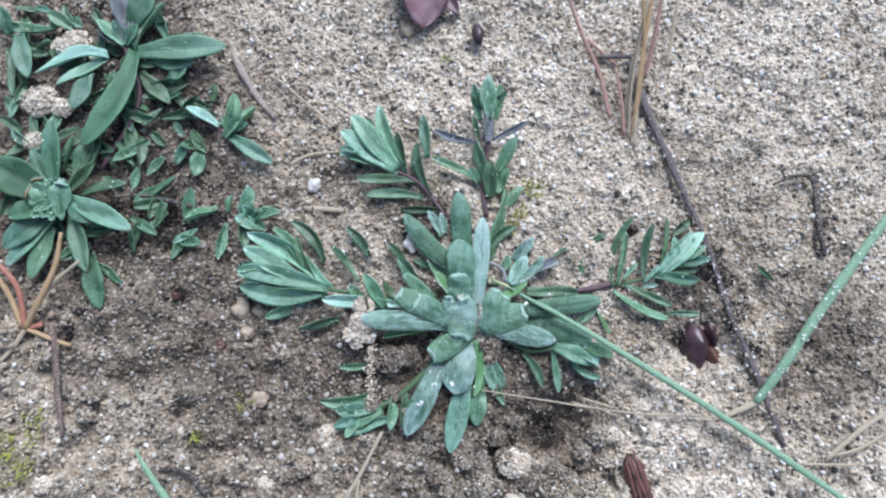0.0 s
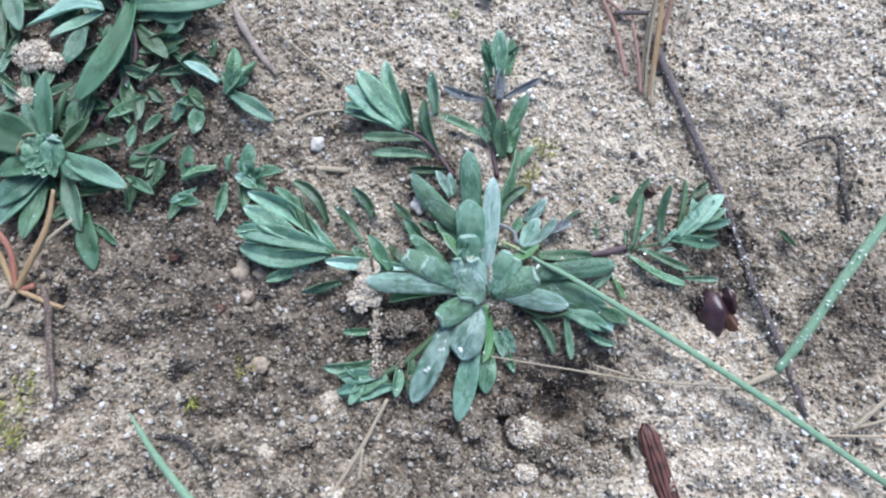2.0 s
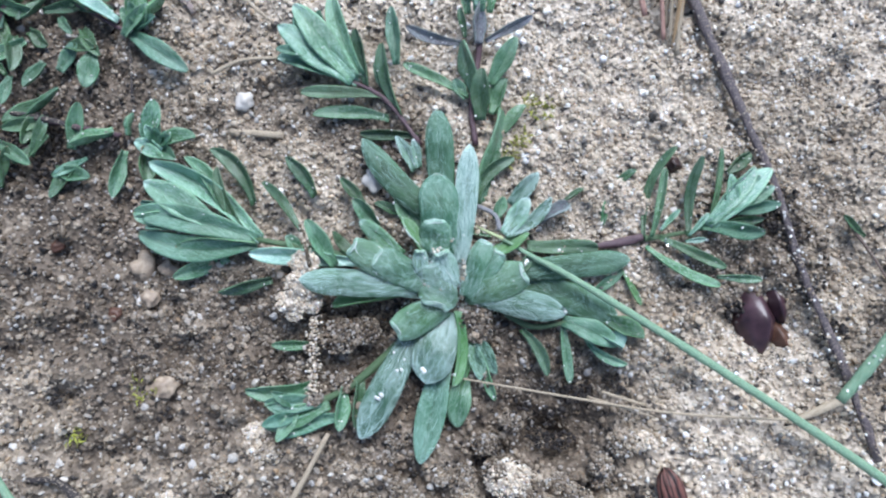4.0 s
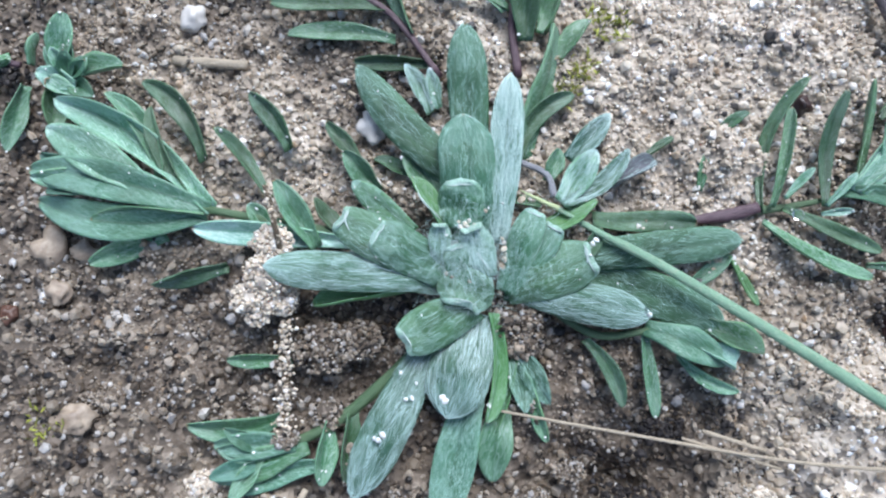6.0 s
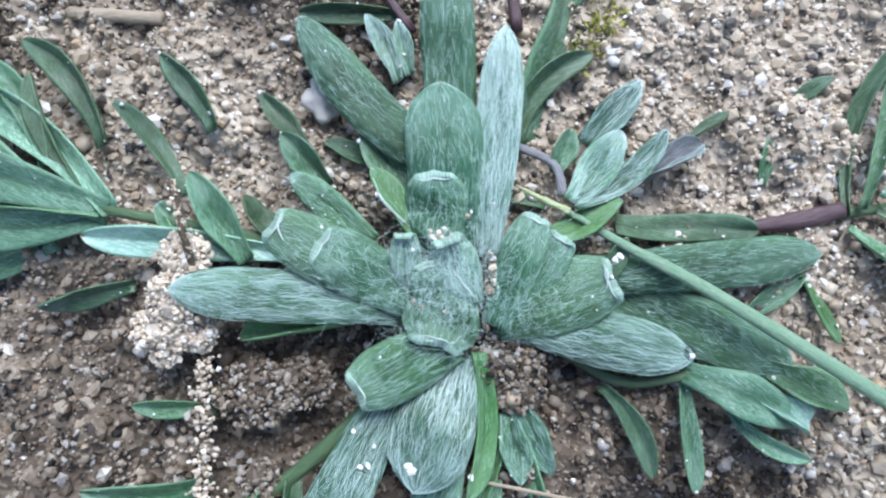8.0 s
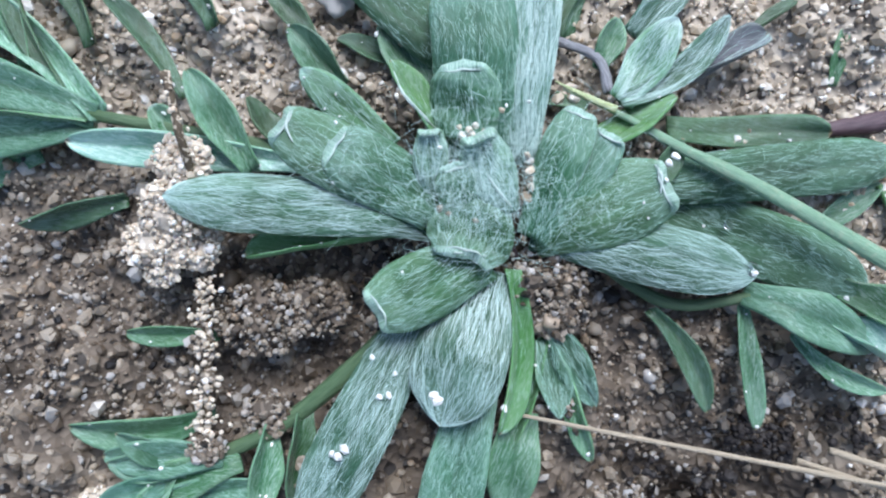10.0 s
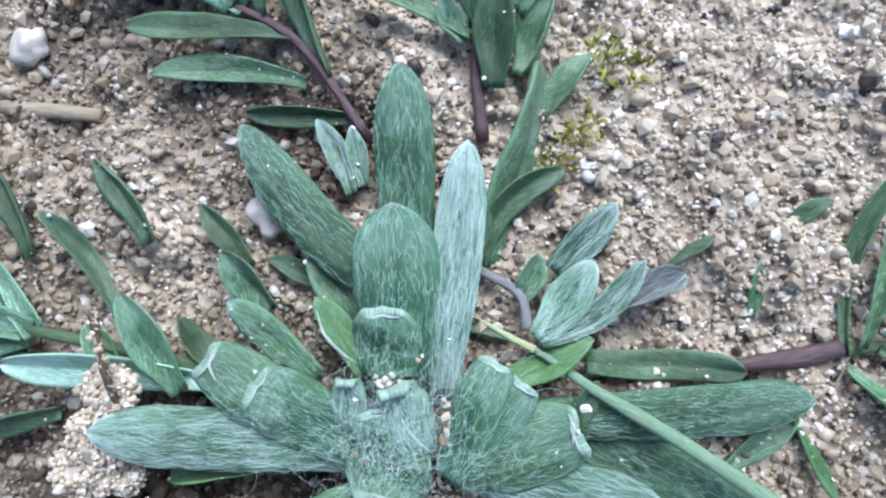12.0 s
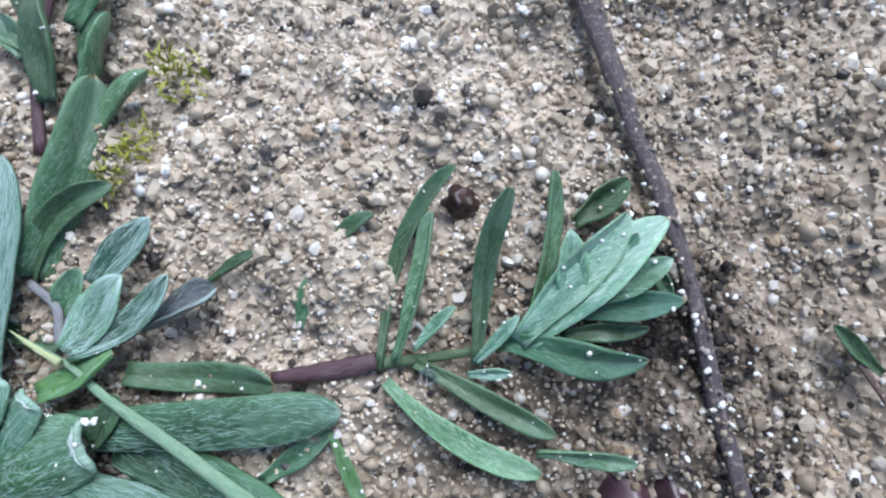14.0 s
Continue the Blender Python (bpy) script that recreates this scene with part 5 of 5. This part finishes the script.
def clod(place, size, seed, count=90, mats=None):
    """A crumb of sand: a lumpy core crusted with grains."""
    body, skin = mats or (soil, grain)
    core = stone("sand_clod", place, (size * 0.86, size * 0.69, size * 0.46), body, "crumbly lump of stuck sand grains", "sand clod", seed, 0.35)
    rng = np.random.default_rng(int(seed * 10) + 50)
    count = int(count * 2.9)
    d = rng.normal(size=(count, 3))
    d /= np.linalg.norm(d, axis=1)[:, None]
    d[:, 2] = np.abs(d[:, 2]) * 0.9
    q = np.array(place) + d * np.array([size * 1.05, size * 0.85, size * 0.6]) * rng.uniform(0.72, 1.15, (count, 1))
    crust = grain_mesh("sand_crust", q, np.clip(rng.lognormal(-2.1, 0.38, count), 0.06, 0.26), skin, int(seed * 7) + 3, False)
    crust.parent = core
    tagged(crust, kind="stuff")
    return core


def moss_tuft(place, radius, seed, count=60):
    """A tuft of tiny pointed moss leaves."""
    rng = random.Random(seed)
    verts, faces = [], []
    for _ in range(count):
        a, d = rng.uniform(0, 6.283), radius * math.sqrt(rng.random())
        b = Vector(place) + Vector((math.cos(a) * d, math.sin(a) * d, 0))
        e = b + Vector((rng.gauss(0, 0.4), rng.gauss(0, 0.4), rng.uniform(0.3, 0.9)))
        s = Vector((math.cos(a * 3), math.sin(a * 3), 0)) * 0.11
        m = (b + e) / 2 + Vector((0, 0, 0.1))
        n = len(verts)
        verts += [tuple(q * MM) for q in (b, m - s, e, m + s, m - Vector((0, 0, 0.15)))]
        faces += [(n, n + 1, n + 4), (n + 1, n + 2, n + 4), (n + 2, n + 3, n + 4), (n + 3, n, n + 4), (n, n + 3, n + 1), (n + 1, n + 3, n + 2)]
    ob = mesh_object("moss_tuft", verts, faces, moss_mat, None, False)
    return tagged(ob, "tiny yellow-green moss tuft on sand", "moss", "moss tufts")


def bud(parent, place, ahead, count, length, width, mat):
    """Young leaves packed round the tip of a shoot."""
    rng = random.Random(round(place[0] * 7 + place[1] * 3))
    head = math.atan2(ahead[1], ahead[0])
    for i in range(count):
        a = head + (i / max(1, count - 1) - 0.5) * 1.5 + rng.uniform(-0.15, 0.15)
        d = length * rng.uniform(0.75, 1.1)
        b = (place[0] + rng.uniform(-0.3, 0.3), place[1] + rng.uniform(-0.3, 0.3), place[2])
        leaf(parent, b, (b[0] + d * math.cos(a), b[1] + d * math.sin(a), place[2] + rng.uniform(0.6, 1.6)), width * rng.uniform(0.8, 1.1), mat if i % 2 else wool, fold=0.6)


def dew(areas, seed):
    """Tiny white beads sprinkled over the upper leaf sides of plants, as dew and painted highlights."""
    rng = random.Random(seed)
    places, sizes = [], []
    for plant, count in areas:
        blades = [o for o in plant.children_recursive if o.name.startswith("leaf")]
        for _ in range(count):
            o = rng.choice(blades)
            v = o.data.vertices[rng.randrange(len(o.data.vertices) // 2)].co * 1000
            places.append((v.x, v.y, v.z + 0.05))
            sizes.append(rng.choice((0.05, 0.06, 0.07, 0.09, 0.13)))
    return bits("dew_beads", places, sizes, sparkle, "tiny white dew beads, grains and painted highlights on leaves", seed)


def drop(place, radius, parent=None):
    ob = stone("dew_drop", place, (radius, radius, radius * 0.8), water, "clear dew drop on a leaf", "water drop", 1, 0.0)
    return ob


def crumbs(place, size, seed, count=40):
    """A heap of black humus crumbs; in hollows and cracks they stand in for shade."""
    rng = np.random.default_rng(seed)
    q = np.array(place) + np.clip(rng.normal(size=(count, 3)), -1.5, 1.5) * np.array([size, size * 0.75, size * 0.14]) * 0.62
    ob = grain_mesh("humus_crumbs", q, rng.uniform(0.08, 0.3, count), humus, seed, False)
    return tagged(ob, "heap of black crumbs for humus and hollow shade on the sand", "humus", kind="stuff")


def crumble():
    """Crumbs of sand, some of them paler, that lie about on the wetter side."""
    rng = random.Random(77)
    for i in range(34):
        x, y = rng.uniform(-60, 30), rng.uniform(-36, -12)
        if -12 < x < 6 and y > -20:
            continue
        r = rng.uniform(0.5, 1.5)
        clod((x, y, lumps(x, y) + 0.15 * r), r, 20 + i * 1.3, int(50 + 60 * r), (pale_soil, pale_grain) if rng.random() < 0.2 else None)


def rubble():
    """Lumps of stuck sand in the broken ground beside the plant."""
    rng = random.Random(78)
    for i in range(42):
        x, y = rng.uniform(-8, 25), rng.uniform(-31, -14)
        r = rng.uniform(0.45, 1.15)
        clod((x, y, lumps(x, y) + 0.1 * r), r, 200 + i * 1.7, int(40 + 50 * r))


def grit_along(a, b, count, spread, seed, mat=None):
    """White grains that cling along a line."""
    rng = random.Random(seed)
    a, b = Vector(a), Vector(b)
    places = [tuple(a.lerp(b, rng.random()) + Vector((rng.gauss(0, spread), rng.gauss(0, spread), rng.uniform(0, 0.4)))) for _ in range(count)]
    return bits("white_grains", places, [rng.uniform(0.08, 0.19) for _ in places], mat or sparkle, "small white quartz grains and dew beads in a line", seed)


def fluff(parent, centre, spread, count, seed):
    """Loose cobweb-like hairs that span the young leaves of a heart."""
    rng = random.Random(seed)
    verts, faces = [], []
    for _ in range(count):
        a = Vector((centre[0] + rng.gauss(0, spread), centre[1] + rng.gauss(0, spread), centre[2] + rng.uniform(-0.5, 0.5)))
        turn, length = rng.uniform(0, 6.283), rng.uniform(0.7, 2.2)
        d = Vector((math.cos(turn), math.sin(turn), rng.uniform(-0.25, 0.25)))
        side = Vector((-d.y, d.x, 0)).normalized()
        bow, thin = rng.gauss(0, 0.22), rng.uniform(0.003, 0.006)
        n = len(verts)
        for k in range(6):
            f = k / 5
            q = a + d * (length * f) + side * (bow * length * 4 * f * (1 - f)) + Vector((0, 0, 0.35 * 4 * f * (1 - f)))
            verts += [tuple((q - side * thin) * MM), tuple((q + side * thin) * MM)]
        faces += [(n + 2 * k, n + 2 * k + 1, n + 2 * k + 3, n + 2 * k + 2) for k in range(5)]
    return mesh_object("hairs", verts, faces, frost_mat, parent)


def bits(name, places, sizes, mat, label, seed):
    ob = grain_mesh(name, np.array(places, dtype=float), np.array(sizes, dtype=float), mat, seed, False)
    return tagged(ob, label, "sand", kind="stuff")


water = plain_material("dew", (1, 1, 1), (1, 1, 1), 0.02, 10, 1.0)
water.node_tree.nodes["Principled BSDF"].inputs["IOR"].default_value = 1.33

# -- small things --
stone("pebble", (-19.8, 17.5, 0.3), (1.1, 1.0, .8), quartz, "rounded white quartz pebble on sand", "pebble", 3, .22)
stone("pebble", (-5.4, 8.8, 1.1), (1.1, 1.3, .7), quartz, "milky white quartz pebble half buried in sand", "pebble", 5, .3)
stone("pebble", (-29.9, -0.7, -0.7), (1.1, 1.5, .9), tan_stone, "tan pebble half buried in sand", "pebble", 7, .3)
stone("pebble", (-26.8, -1.0, -0.6), (.9, 1.0, .8), tan_stone, "pale pebble half buried in sand", "pebble", 8, .3)
stone("pebble", (-32.2, -5.8, -0.2), (.7, .9, .5), rust, "small reddish grain on sand", "pebble", 9, .3)
stone("pebble", (-6.4, 42.4, 0.4), (1.3, 1.1, .8), tan_stone, "pale lump of sand beside a dead leaf", "pebble", 4, .25)
dead_leaf = thing("dead_leaf", "curled purple-brown dead leaf on sand", "dead leaf")
leaf(dead_leaf, (-6.4, 57.0, 1.0), (-4.0, 42.2, 1.4), 9.6, redleaf, arch=.10, fold=.22, thick=.4, base_w=.7, tipl=.8, name="blade")
leaf(dead_leaf, (-3.0, 56.0, 0.8), (1.4, 44.6, 1.0), 3.4, redleaf, arch=.06, fold=.5, thick=.3, name="blade")
stone("seed", (4.5, 41.5, 0.5), (.9, 1.7, .8), maroon, "dark maroon seed on sand", "seed", .1, .1)
husk = thing("seed_husk", "split shiny maroon seed husk in a sand hollow", "seed husk")
shell(husk, (35.7, -1.6, -2.5), (36.3, -9.1, -2.3), 4.6, 2.3, maroon, -.25)
shell(husk, (37.6, -1.1, -2.0), (38.9, -5.7, -2.0), 2.6, 1.8, maroon, .3)
shell(husk, (37.9, -5.6, -2.2), (39.1, -8.9, -2.1), 2.4, 1.3, rust, .1)
bark_stick(((24.7, -20.4, 0.5), (28.4, -33.0, 0.4)), 1.55, "reddish-brown grooved woody stick end on sand", "stick")
stone("seed", (26.9, 11.0, 0.5), (.85, .75, .7), seedcoat, "round dark brown seed on sand", "seed", .4, .35)
moss_tuft((12.5, 16.8, 1.2), 1.4, 1)
moss_tuft((11.4, 17.4, 1.2), .9, 8, 30)
moss_tuft((10.2, 13.2, 1.2), 1.2, 2)
moss_tuft((9.1, 11.5, 1.2), .9, 3, 40)
moss_tuft((-59.1, -22.5, -0.2), 2.4, 4, 110)
moss_tuft((-60.8, -19.5, -0.2), 2.0, 14, 80)
moss_tuft((-57.1, -15.4, -0.2), 1.6, 15, 50)
moss_tuft((-57.3, -18.0, -0.2), 1.5, 5, 40)
moss_tuft((-28.4, -13.6, -0.2), 1.4, 6, 40)
moss_tuft((-34.9, -18.4, -0.2), 1.2, 7, 30)
moss_tuft((-0.3, 37.6, 0.1), .8, 9, 20)
clod((-19.9, -22.3, 0.3), 1.3, 1.1)
clod((-15.0, -19.6, 0.3), 1.2, 1.7)
clod((8.2, -21.1, 0.3), 1.6, 2.3, 120)
clod((4.4, -22.3, 0.1), 1.3, 2.9)
clod((19.7, -25.3, 0.3), 1.9, 3.4, 140)
clod((14.7, -25.3, 0.2), 1.6, 3.9, 110)
clod((-8.2, -8.0, 0.5), 1.5, 4.1, 110)
clod((-5.9, -6.8, 0.4), 1.1, 4.6, 80)
clod((-56.3, 39.5, 0.9), 2.0, 5.2, 140, (pale_soil, pale_grain))
clod((-58.0, 38.7, 1.2), 1.5, 5.5, 120, (pale_soil, pale_grain))
clod((-60.6, 30.0, 0.9), 2.5, 5.9, 180, (pale_soil, pale_grain))
clod((-57.2, 28.9, 0.9), 1.5, 6.3, 100, (pale_soil, pale_grain))
clod((-60.0, -1.8, 0.4), 1.4, 6.6, 90)
clod((-52.3, -0.2, 0.3), 1.2, 6.8, 80)
clod((-50.1, -15.3, 0.1), 1.2, 7.2, 80)
clod((-57.1, -8.1, 0.1), 1.1, 7.4, 80)
clod((-1.9, -8.0, 0.2), 1.2, 7.7, 80)
clod((-11.8, -2.7, 3.0), 1.7, 8.1, 170, (pale_soil, pale_grain))
clod((-12.9, -4.4, 2.6), 1.5, 8.4, 140, (pale_soil, pale_grain))
clod((-11.8, -0.5, 3.0), 1.3, 8.7, 110, (pale_soil, pale_grain))
clod((-11.3, -4.4, 2.2), 1.3, 9.0, 110, (pale_soil, pale_grain))
clod((-12.8, -5.7, 2.4), .7, 9.2, 50, (pale_soil, pale_grain))
clod((5.2, -5.5, 1.4), 1.8, 9.5, 150)
clod((5.9, -7.1, 1.2), 1.3, 9.7, 90)
stone("pebble", (5.5, -7.5, 1.6), (.5, .45, .4), tan_stone, "amber grain stuck in the leaf axil", "pebble", 2.2, .3)
clod((-10.7, -14.0, 1.2), .9, 10.1, 60)
clod((-11.1, -9.1, 1.4), .6, 10.4, 40)
clod((-10.9, -10.7, 1.3), .55, 10.7, 40)
clod((-8.3, -7.7, 0.9), 2.1, 11.2, 170)
clod((-5.8, -7.1, 0.6), 1.6, 11.6, 120)
clod((-7.9, -12.4, 0.6), 1.2, 11.9, 90)
bits("sand_grains", [(1.7, 0.6, 4.4), (2.1, 0.5, 4.4), (1.3, 0.6, 4.4), (1.9, 0.3, 4.4), (2.4, 0.6, 4.3), (4.3, -0.3, 3.6), (4.4, -1.2, 3.5), (4.3, -1.9, 3.4), (4.5, -0.8, 3.4), (3.0, 1.7, 4.6), (4.1, -3.8, 3.2), (0.4, -2.6, 4.2), (0.8, -2.8, 4.2), (2.0, -3.1, 4.2)], [.2, .2, .22, .18, .2, .28, .3, .32, .22, .16, .22, .2, .18, .2], grain, "pale sand grains caught in the rosette heart", 21)
bits("white_grains", [(0.3, -10.9, 2.8), (0.5, -11.1, 2.7), (-2.6, -9.3, 2.6), (-1.5, -10.0, 2.6), (-2.2, -11.1, 2.5), (-1.8, -11.0, 2.5), (-4.0, -13.8, 2.6), (-4.3, -13.7, 2.6), (-3.7, -13.5, 2.6), (2.2, -11.5, 2.6), (3.5, -11.4, 2.4), (10.5, -0.2, 3.2)], [.34, .26, .13, .12, .2, .2, .25, .22, .25, .24, .2, .2], sparkle, "white sand grains sticking to woolly leaves", 22)
drop((14.6, -4.8, 1.9), .35)
drop((10.1, -1.2, 3.3), .3)
drop((8.2, 0.2, 3.2), .32)
drop((13.6, -2.8, 1.9), .2)
drop((25.7, 2.4, 1.5), .42)
crumbs((38.0, 5.8, 0.3), 1.6, 13, 40)
crumbs((37.1, 4.7, 0.2), 1.1, 23, 40)
crumbs((20.6, -12.3, -1.0), 1.6, 33, 40)
crumbs((-5.6, 10.9, 0.9), 1.0, 43, 40)
crumbs((-33.5, 12.8, 0.5), 1.3, 53, 40)
crumbs((-40.4, 16.0, 0.3), 2.0, 63, 40)
crumbs((-44.6, 11.7, 0.2), 1.8, 73, 40)
crumbs((-53.5, -3.8, 0.3), 1.4, 83, 40)
bud(northwest_shoot, (-11.5, 22.1, 2.2), (-1, .8), 5, 4.6, 1.5, pale)
bud(north_shoot, (5.7, 27.2, 3.6), (0, 1), 5, 4.2, 1.1, flat)
bud(east_shoot, (32.6, 6.0, 1.2), (1, 1), 4, 5.0, 1.5, pale)
bud(west_shoot, (-24.6, 3.7, 1.8), (-1, .5), 5, 4.6, 1.6, pale)
bud(southwest_shoot, (-12.0, -15.3, 0.9), (-1, -.2), 4, 4.0, 1.6, felt)
bud(left_rosette, (-55.4, 14.7, 2.6), (0, 1), 5, 3.2, 1.8, cup)
bud(left_rosette, (-55.7, 14.2, 2.6), (-.3, -1), 5, 3.4, 1.8, cup)
bud(low_shoot, (-28.9, 12.2, 1.0), (.2, 1), 4, 2.6, 1.2, pale)
bud(small_shoot, (-32.2, 25.2, 1.0), (.5, 1), 4, 3.0, 1.2, flat)
bud(upper_left_shoot, (-48.2, 38.6, 1.8), (-.2, 1), 4, 4.5, 1.8, mauve)
dew([(rosette, 200), (left_rosette, 80), (upper_left_shoot, 110), (small_shoot, 30), (low_shoot, 30)], 31)
crumbs((38.2, 7.5, 0.3), 1.8, 41, 50)
crumbs((39.3, 4.1, 0.3), 1.8, 42, 60)
crumbs((36.8, 9.1, 0.3), 1.2, 43, 30)
crumbs((41.0, -1.6, 0.2), 1.4, 44, 40)
crumbs((43.1, -6.3, 0.2), 1.4, 45, 40)
# two heaps that put shade into the southern hollow
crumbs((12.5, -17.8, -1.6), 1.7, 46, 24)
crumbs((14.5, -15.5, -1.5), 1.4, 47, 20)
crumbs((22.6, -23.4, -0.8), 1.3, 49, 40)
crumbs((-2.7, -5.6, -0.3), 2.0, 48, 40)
grit_along((36.0, 12.4, 0.8), (43.4, -8.7, 0.8), 60, 1.3, 51)
grit_along((28.6, 26.4, 0.4), (30.1, 23.7, 0.4), 30, 1.2, 52)
clod((4.0, -21.4, 0.2), 1.5, 31.1, 130)
clod((9.0, -21.7, 0.3), 2.1, 31.5, 190, (pale_soil, pale_grain))
clod((6.7, -18.4, 0.0), 1.3, 31.9, 110)
clod((10.9, -24.0, 0.2), 1.5, 32.2, 120)
clod((5.1, -24.8, 0.2), 1.8, 32.7, 140)
clod((16.0, -23.6, 0.1), 1.4, 33.1, 110)
clod((18.4, -20.3, 0.0), 1.2, 33.4, 90)
clod((0.5, -18.0, 0.0), 1.1, 33.8, 90)
clod((-1.1, -23.6, 0.0), 1.4, 34.1, 110)
clod((20.8, -18.0, 0.2), 1.5, 34.5, 120)
clod((9.2, -16.1, -0.3), 1.0, 34.8, 80)
stone("pebble", (-38.9, 1.4, -0.3), (.6, .7, .4), rust, "small reddish grain on sand", "pebble", 9.5, .3)
stone("pebble", (-26.7, -13.3, -0.5), (1.1, 1.4, .7), tan_stone, "tan rounded grain half buried in sand", "pebble", 6.1, .3)
stone("pebble", (-28.6, -4.1, -0.4), (.9, .8, .5), tan_stone, "tan rounded grain half buried in sand", "pebble", 6.4, .3)
stone("pebble", (-45.2, -2.1, -0.5), (.9, .8, .5), tan_stone, "tan rounded grain half buried in sand", "pebble", 6.7, .3)
crumbs((-26.6, -15.8, -0.4), 1.0, 61, 20)
crumbs((-37.4, -14.4, -0.4), 1.0, 62, 20)
crumbs((54.9, 12.2, 0.1), 1.0, 64, 24)
crumbs((54.9, 8.0, 0.1), 1.0, 65, 24)
grit_along((43.0, -12.9, 1.6), (45.8, -8.7, 3.0), 6, .3, 66)
grit_along((45.7, -8.7, 3.1), (52.2, 0.8, 5.0), 18, .35, 67)
grit_along((52.2, 0.8, 5.0), (62.3, 14.6, 7.5), 20, .35, 68)
crumble()
grit_along((28.1, 35.3, 0.6), (34.2, 17.5, 0.9), 70, .8, 71, grain)
grit_along((34.3, 17.6, 0.6), (40.0, -0.8, 0.7), 160, 1.0, 72, grain)
grit_along((40.1, -0.8, 0.6), (46.2, -19.4, 0.8), 90, .8, 73, grain)
grit_along((-33.2, 38.6, 0.4), (-25.9, 27.8, 0.4), 60, .8, 74, grain)
fluff(rosette, (2.1, -1.3, 4.6), 1.5, 420, 81)
fluff(rosette, (6.6, -1.2, 3.8), 1.3, 70, 82)
fluff(rosette, (-3.3, -0.8, 4.2), 1.3, 70, 83)
fluff(rosette, (1.4, -3.9, 3.6), 1.2, 70, 84)
bits("sand_grains", [(1.2, 0.9, 4.6), (1.6, 0.8, 4.6), (1.9, 1.0, 4.6), (2.3, 0.7, 4.6), (1.4, 0.5, 4.5), (1.8, 0.6, 4.6), (4.2, -0.1, 3.8), (4.3, -0.8, 3.8), (4.4, -1.5, 3.7), (4.5, -1.1, 3.6)], [.16, .18, .17, .15, .14, .16, .2, .24, .26, .18], pale_grain, "pale tan sand grains caught in the rosette heart", 24)
clod((-61.1, 23.9, 0.6), 1.5, 41.1, 110, (pale_soil, pale_grain))
rubble()
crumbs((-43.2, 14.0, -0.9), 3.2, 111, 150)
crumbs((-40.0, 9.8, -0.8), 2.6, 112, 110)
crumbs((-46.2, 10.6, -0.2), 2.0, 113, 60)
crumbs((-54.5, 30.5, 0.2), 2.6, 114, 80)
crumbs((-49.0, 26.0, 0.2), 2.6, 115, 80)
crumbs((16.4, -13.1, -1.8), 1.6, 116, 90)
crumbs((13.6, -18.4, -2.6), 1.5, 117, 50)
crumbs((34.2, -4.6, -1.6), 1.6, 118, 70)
grit_along((-11.3, 0.4, 4.2), (-12.0, 3.1, 4.7), 20, .13, 90, pale_grain)
grit_along((-10.7, -5.4, 2.0), (-10.9, -7.4, 1.8), 46, .30, 91, pale_grain)
grit_along((-10.9, -7.0, 1.8), (-10.7, -9.6, 1.6), 54, .24, 89, pale_grain)
grit_along((-10.7, -10.4, 1.6), (-10.8, -12.2, 1.4), 46, .34, 92, pale_grain)
grit_along((-10.9, -12.6, 1.4), (-10.6, -14.4, 1.2), 60, .46, 93, pale_grain)
# black crumbs set into the cracks to darken them in place of shade
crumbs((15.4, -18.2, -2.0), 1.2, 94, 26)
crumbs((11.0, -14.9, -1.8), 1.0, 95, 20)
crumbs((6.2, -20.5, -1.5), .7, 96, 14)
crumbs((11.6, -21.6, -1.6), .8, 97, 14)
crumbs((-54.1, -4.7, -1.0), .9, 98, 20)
bud(low_shoot, (-28.1, 11.8, 1.4), (.3, 1), 4, 2.0, 1.3, pale)
bud(small_shoot, (-31.3, 25.4, 1.5), (.5, 1), 3, 2.4, 1.2, pale)
bits("dew_beads", [(10.6, -0.1, 4.0), (14.7, -5.0, 2.0), (-4.1, 0.9, 5.2), (0.4, -0.1, 5.1), (10.2, -1.1, 4.0), (3.2, 1.9, 4.6)], [.22, .18, .1, .12, .1, .1], sparkle, "bright dew beads on curled leaf tips", 26)
# -- end of small things --
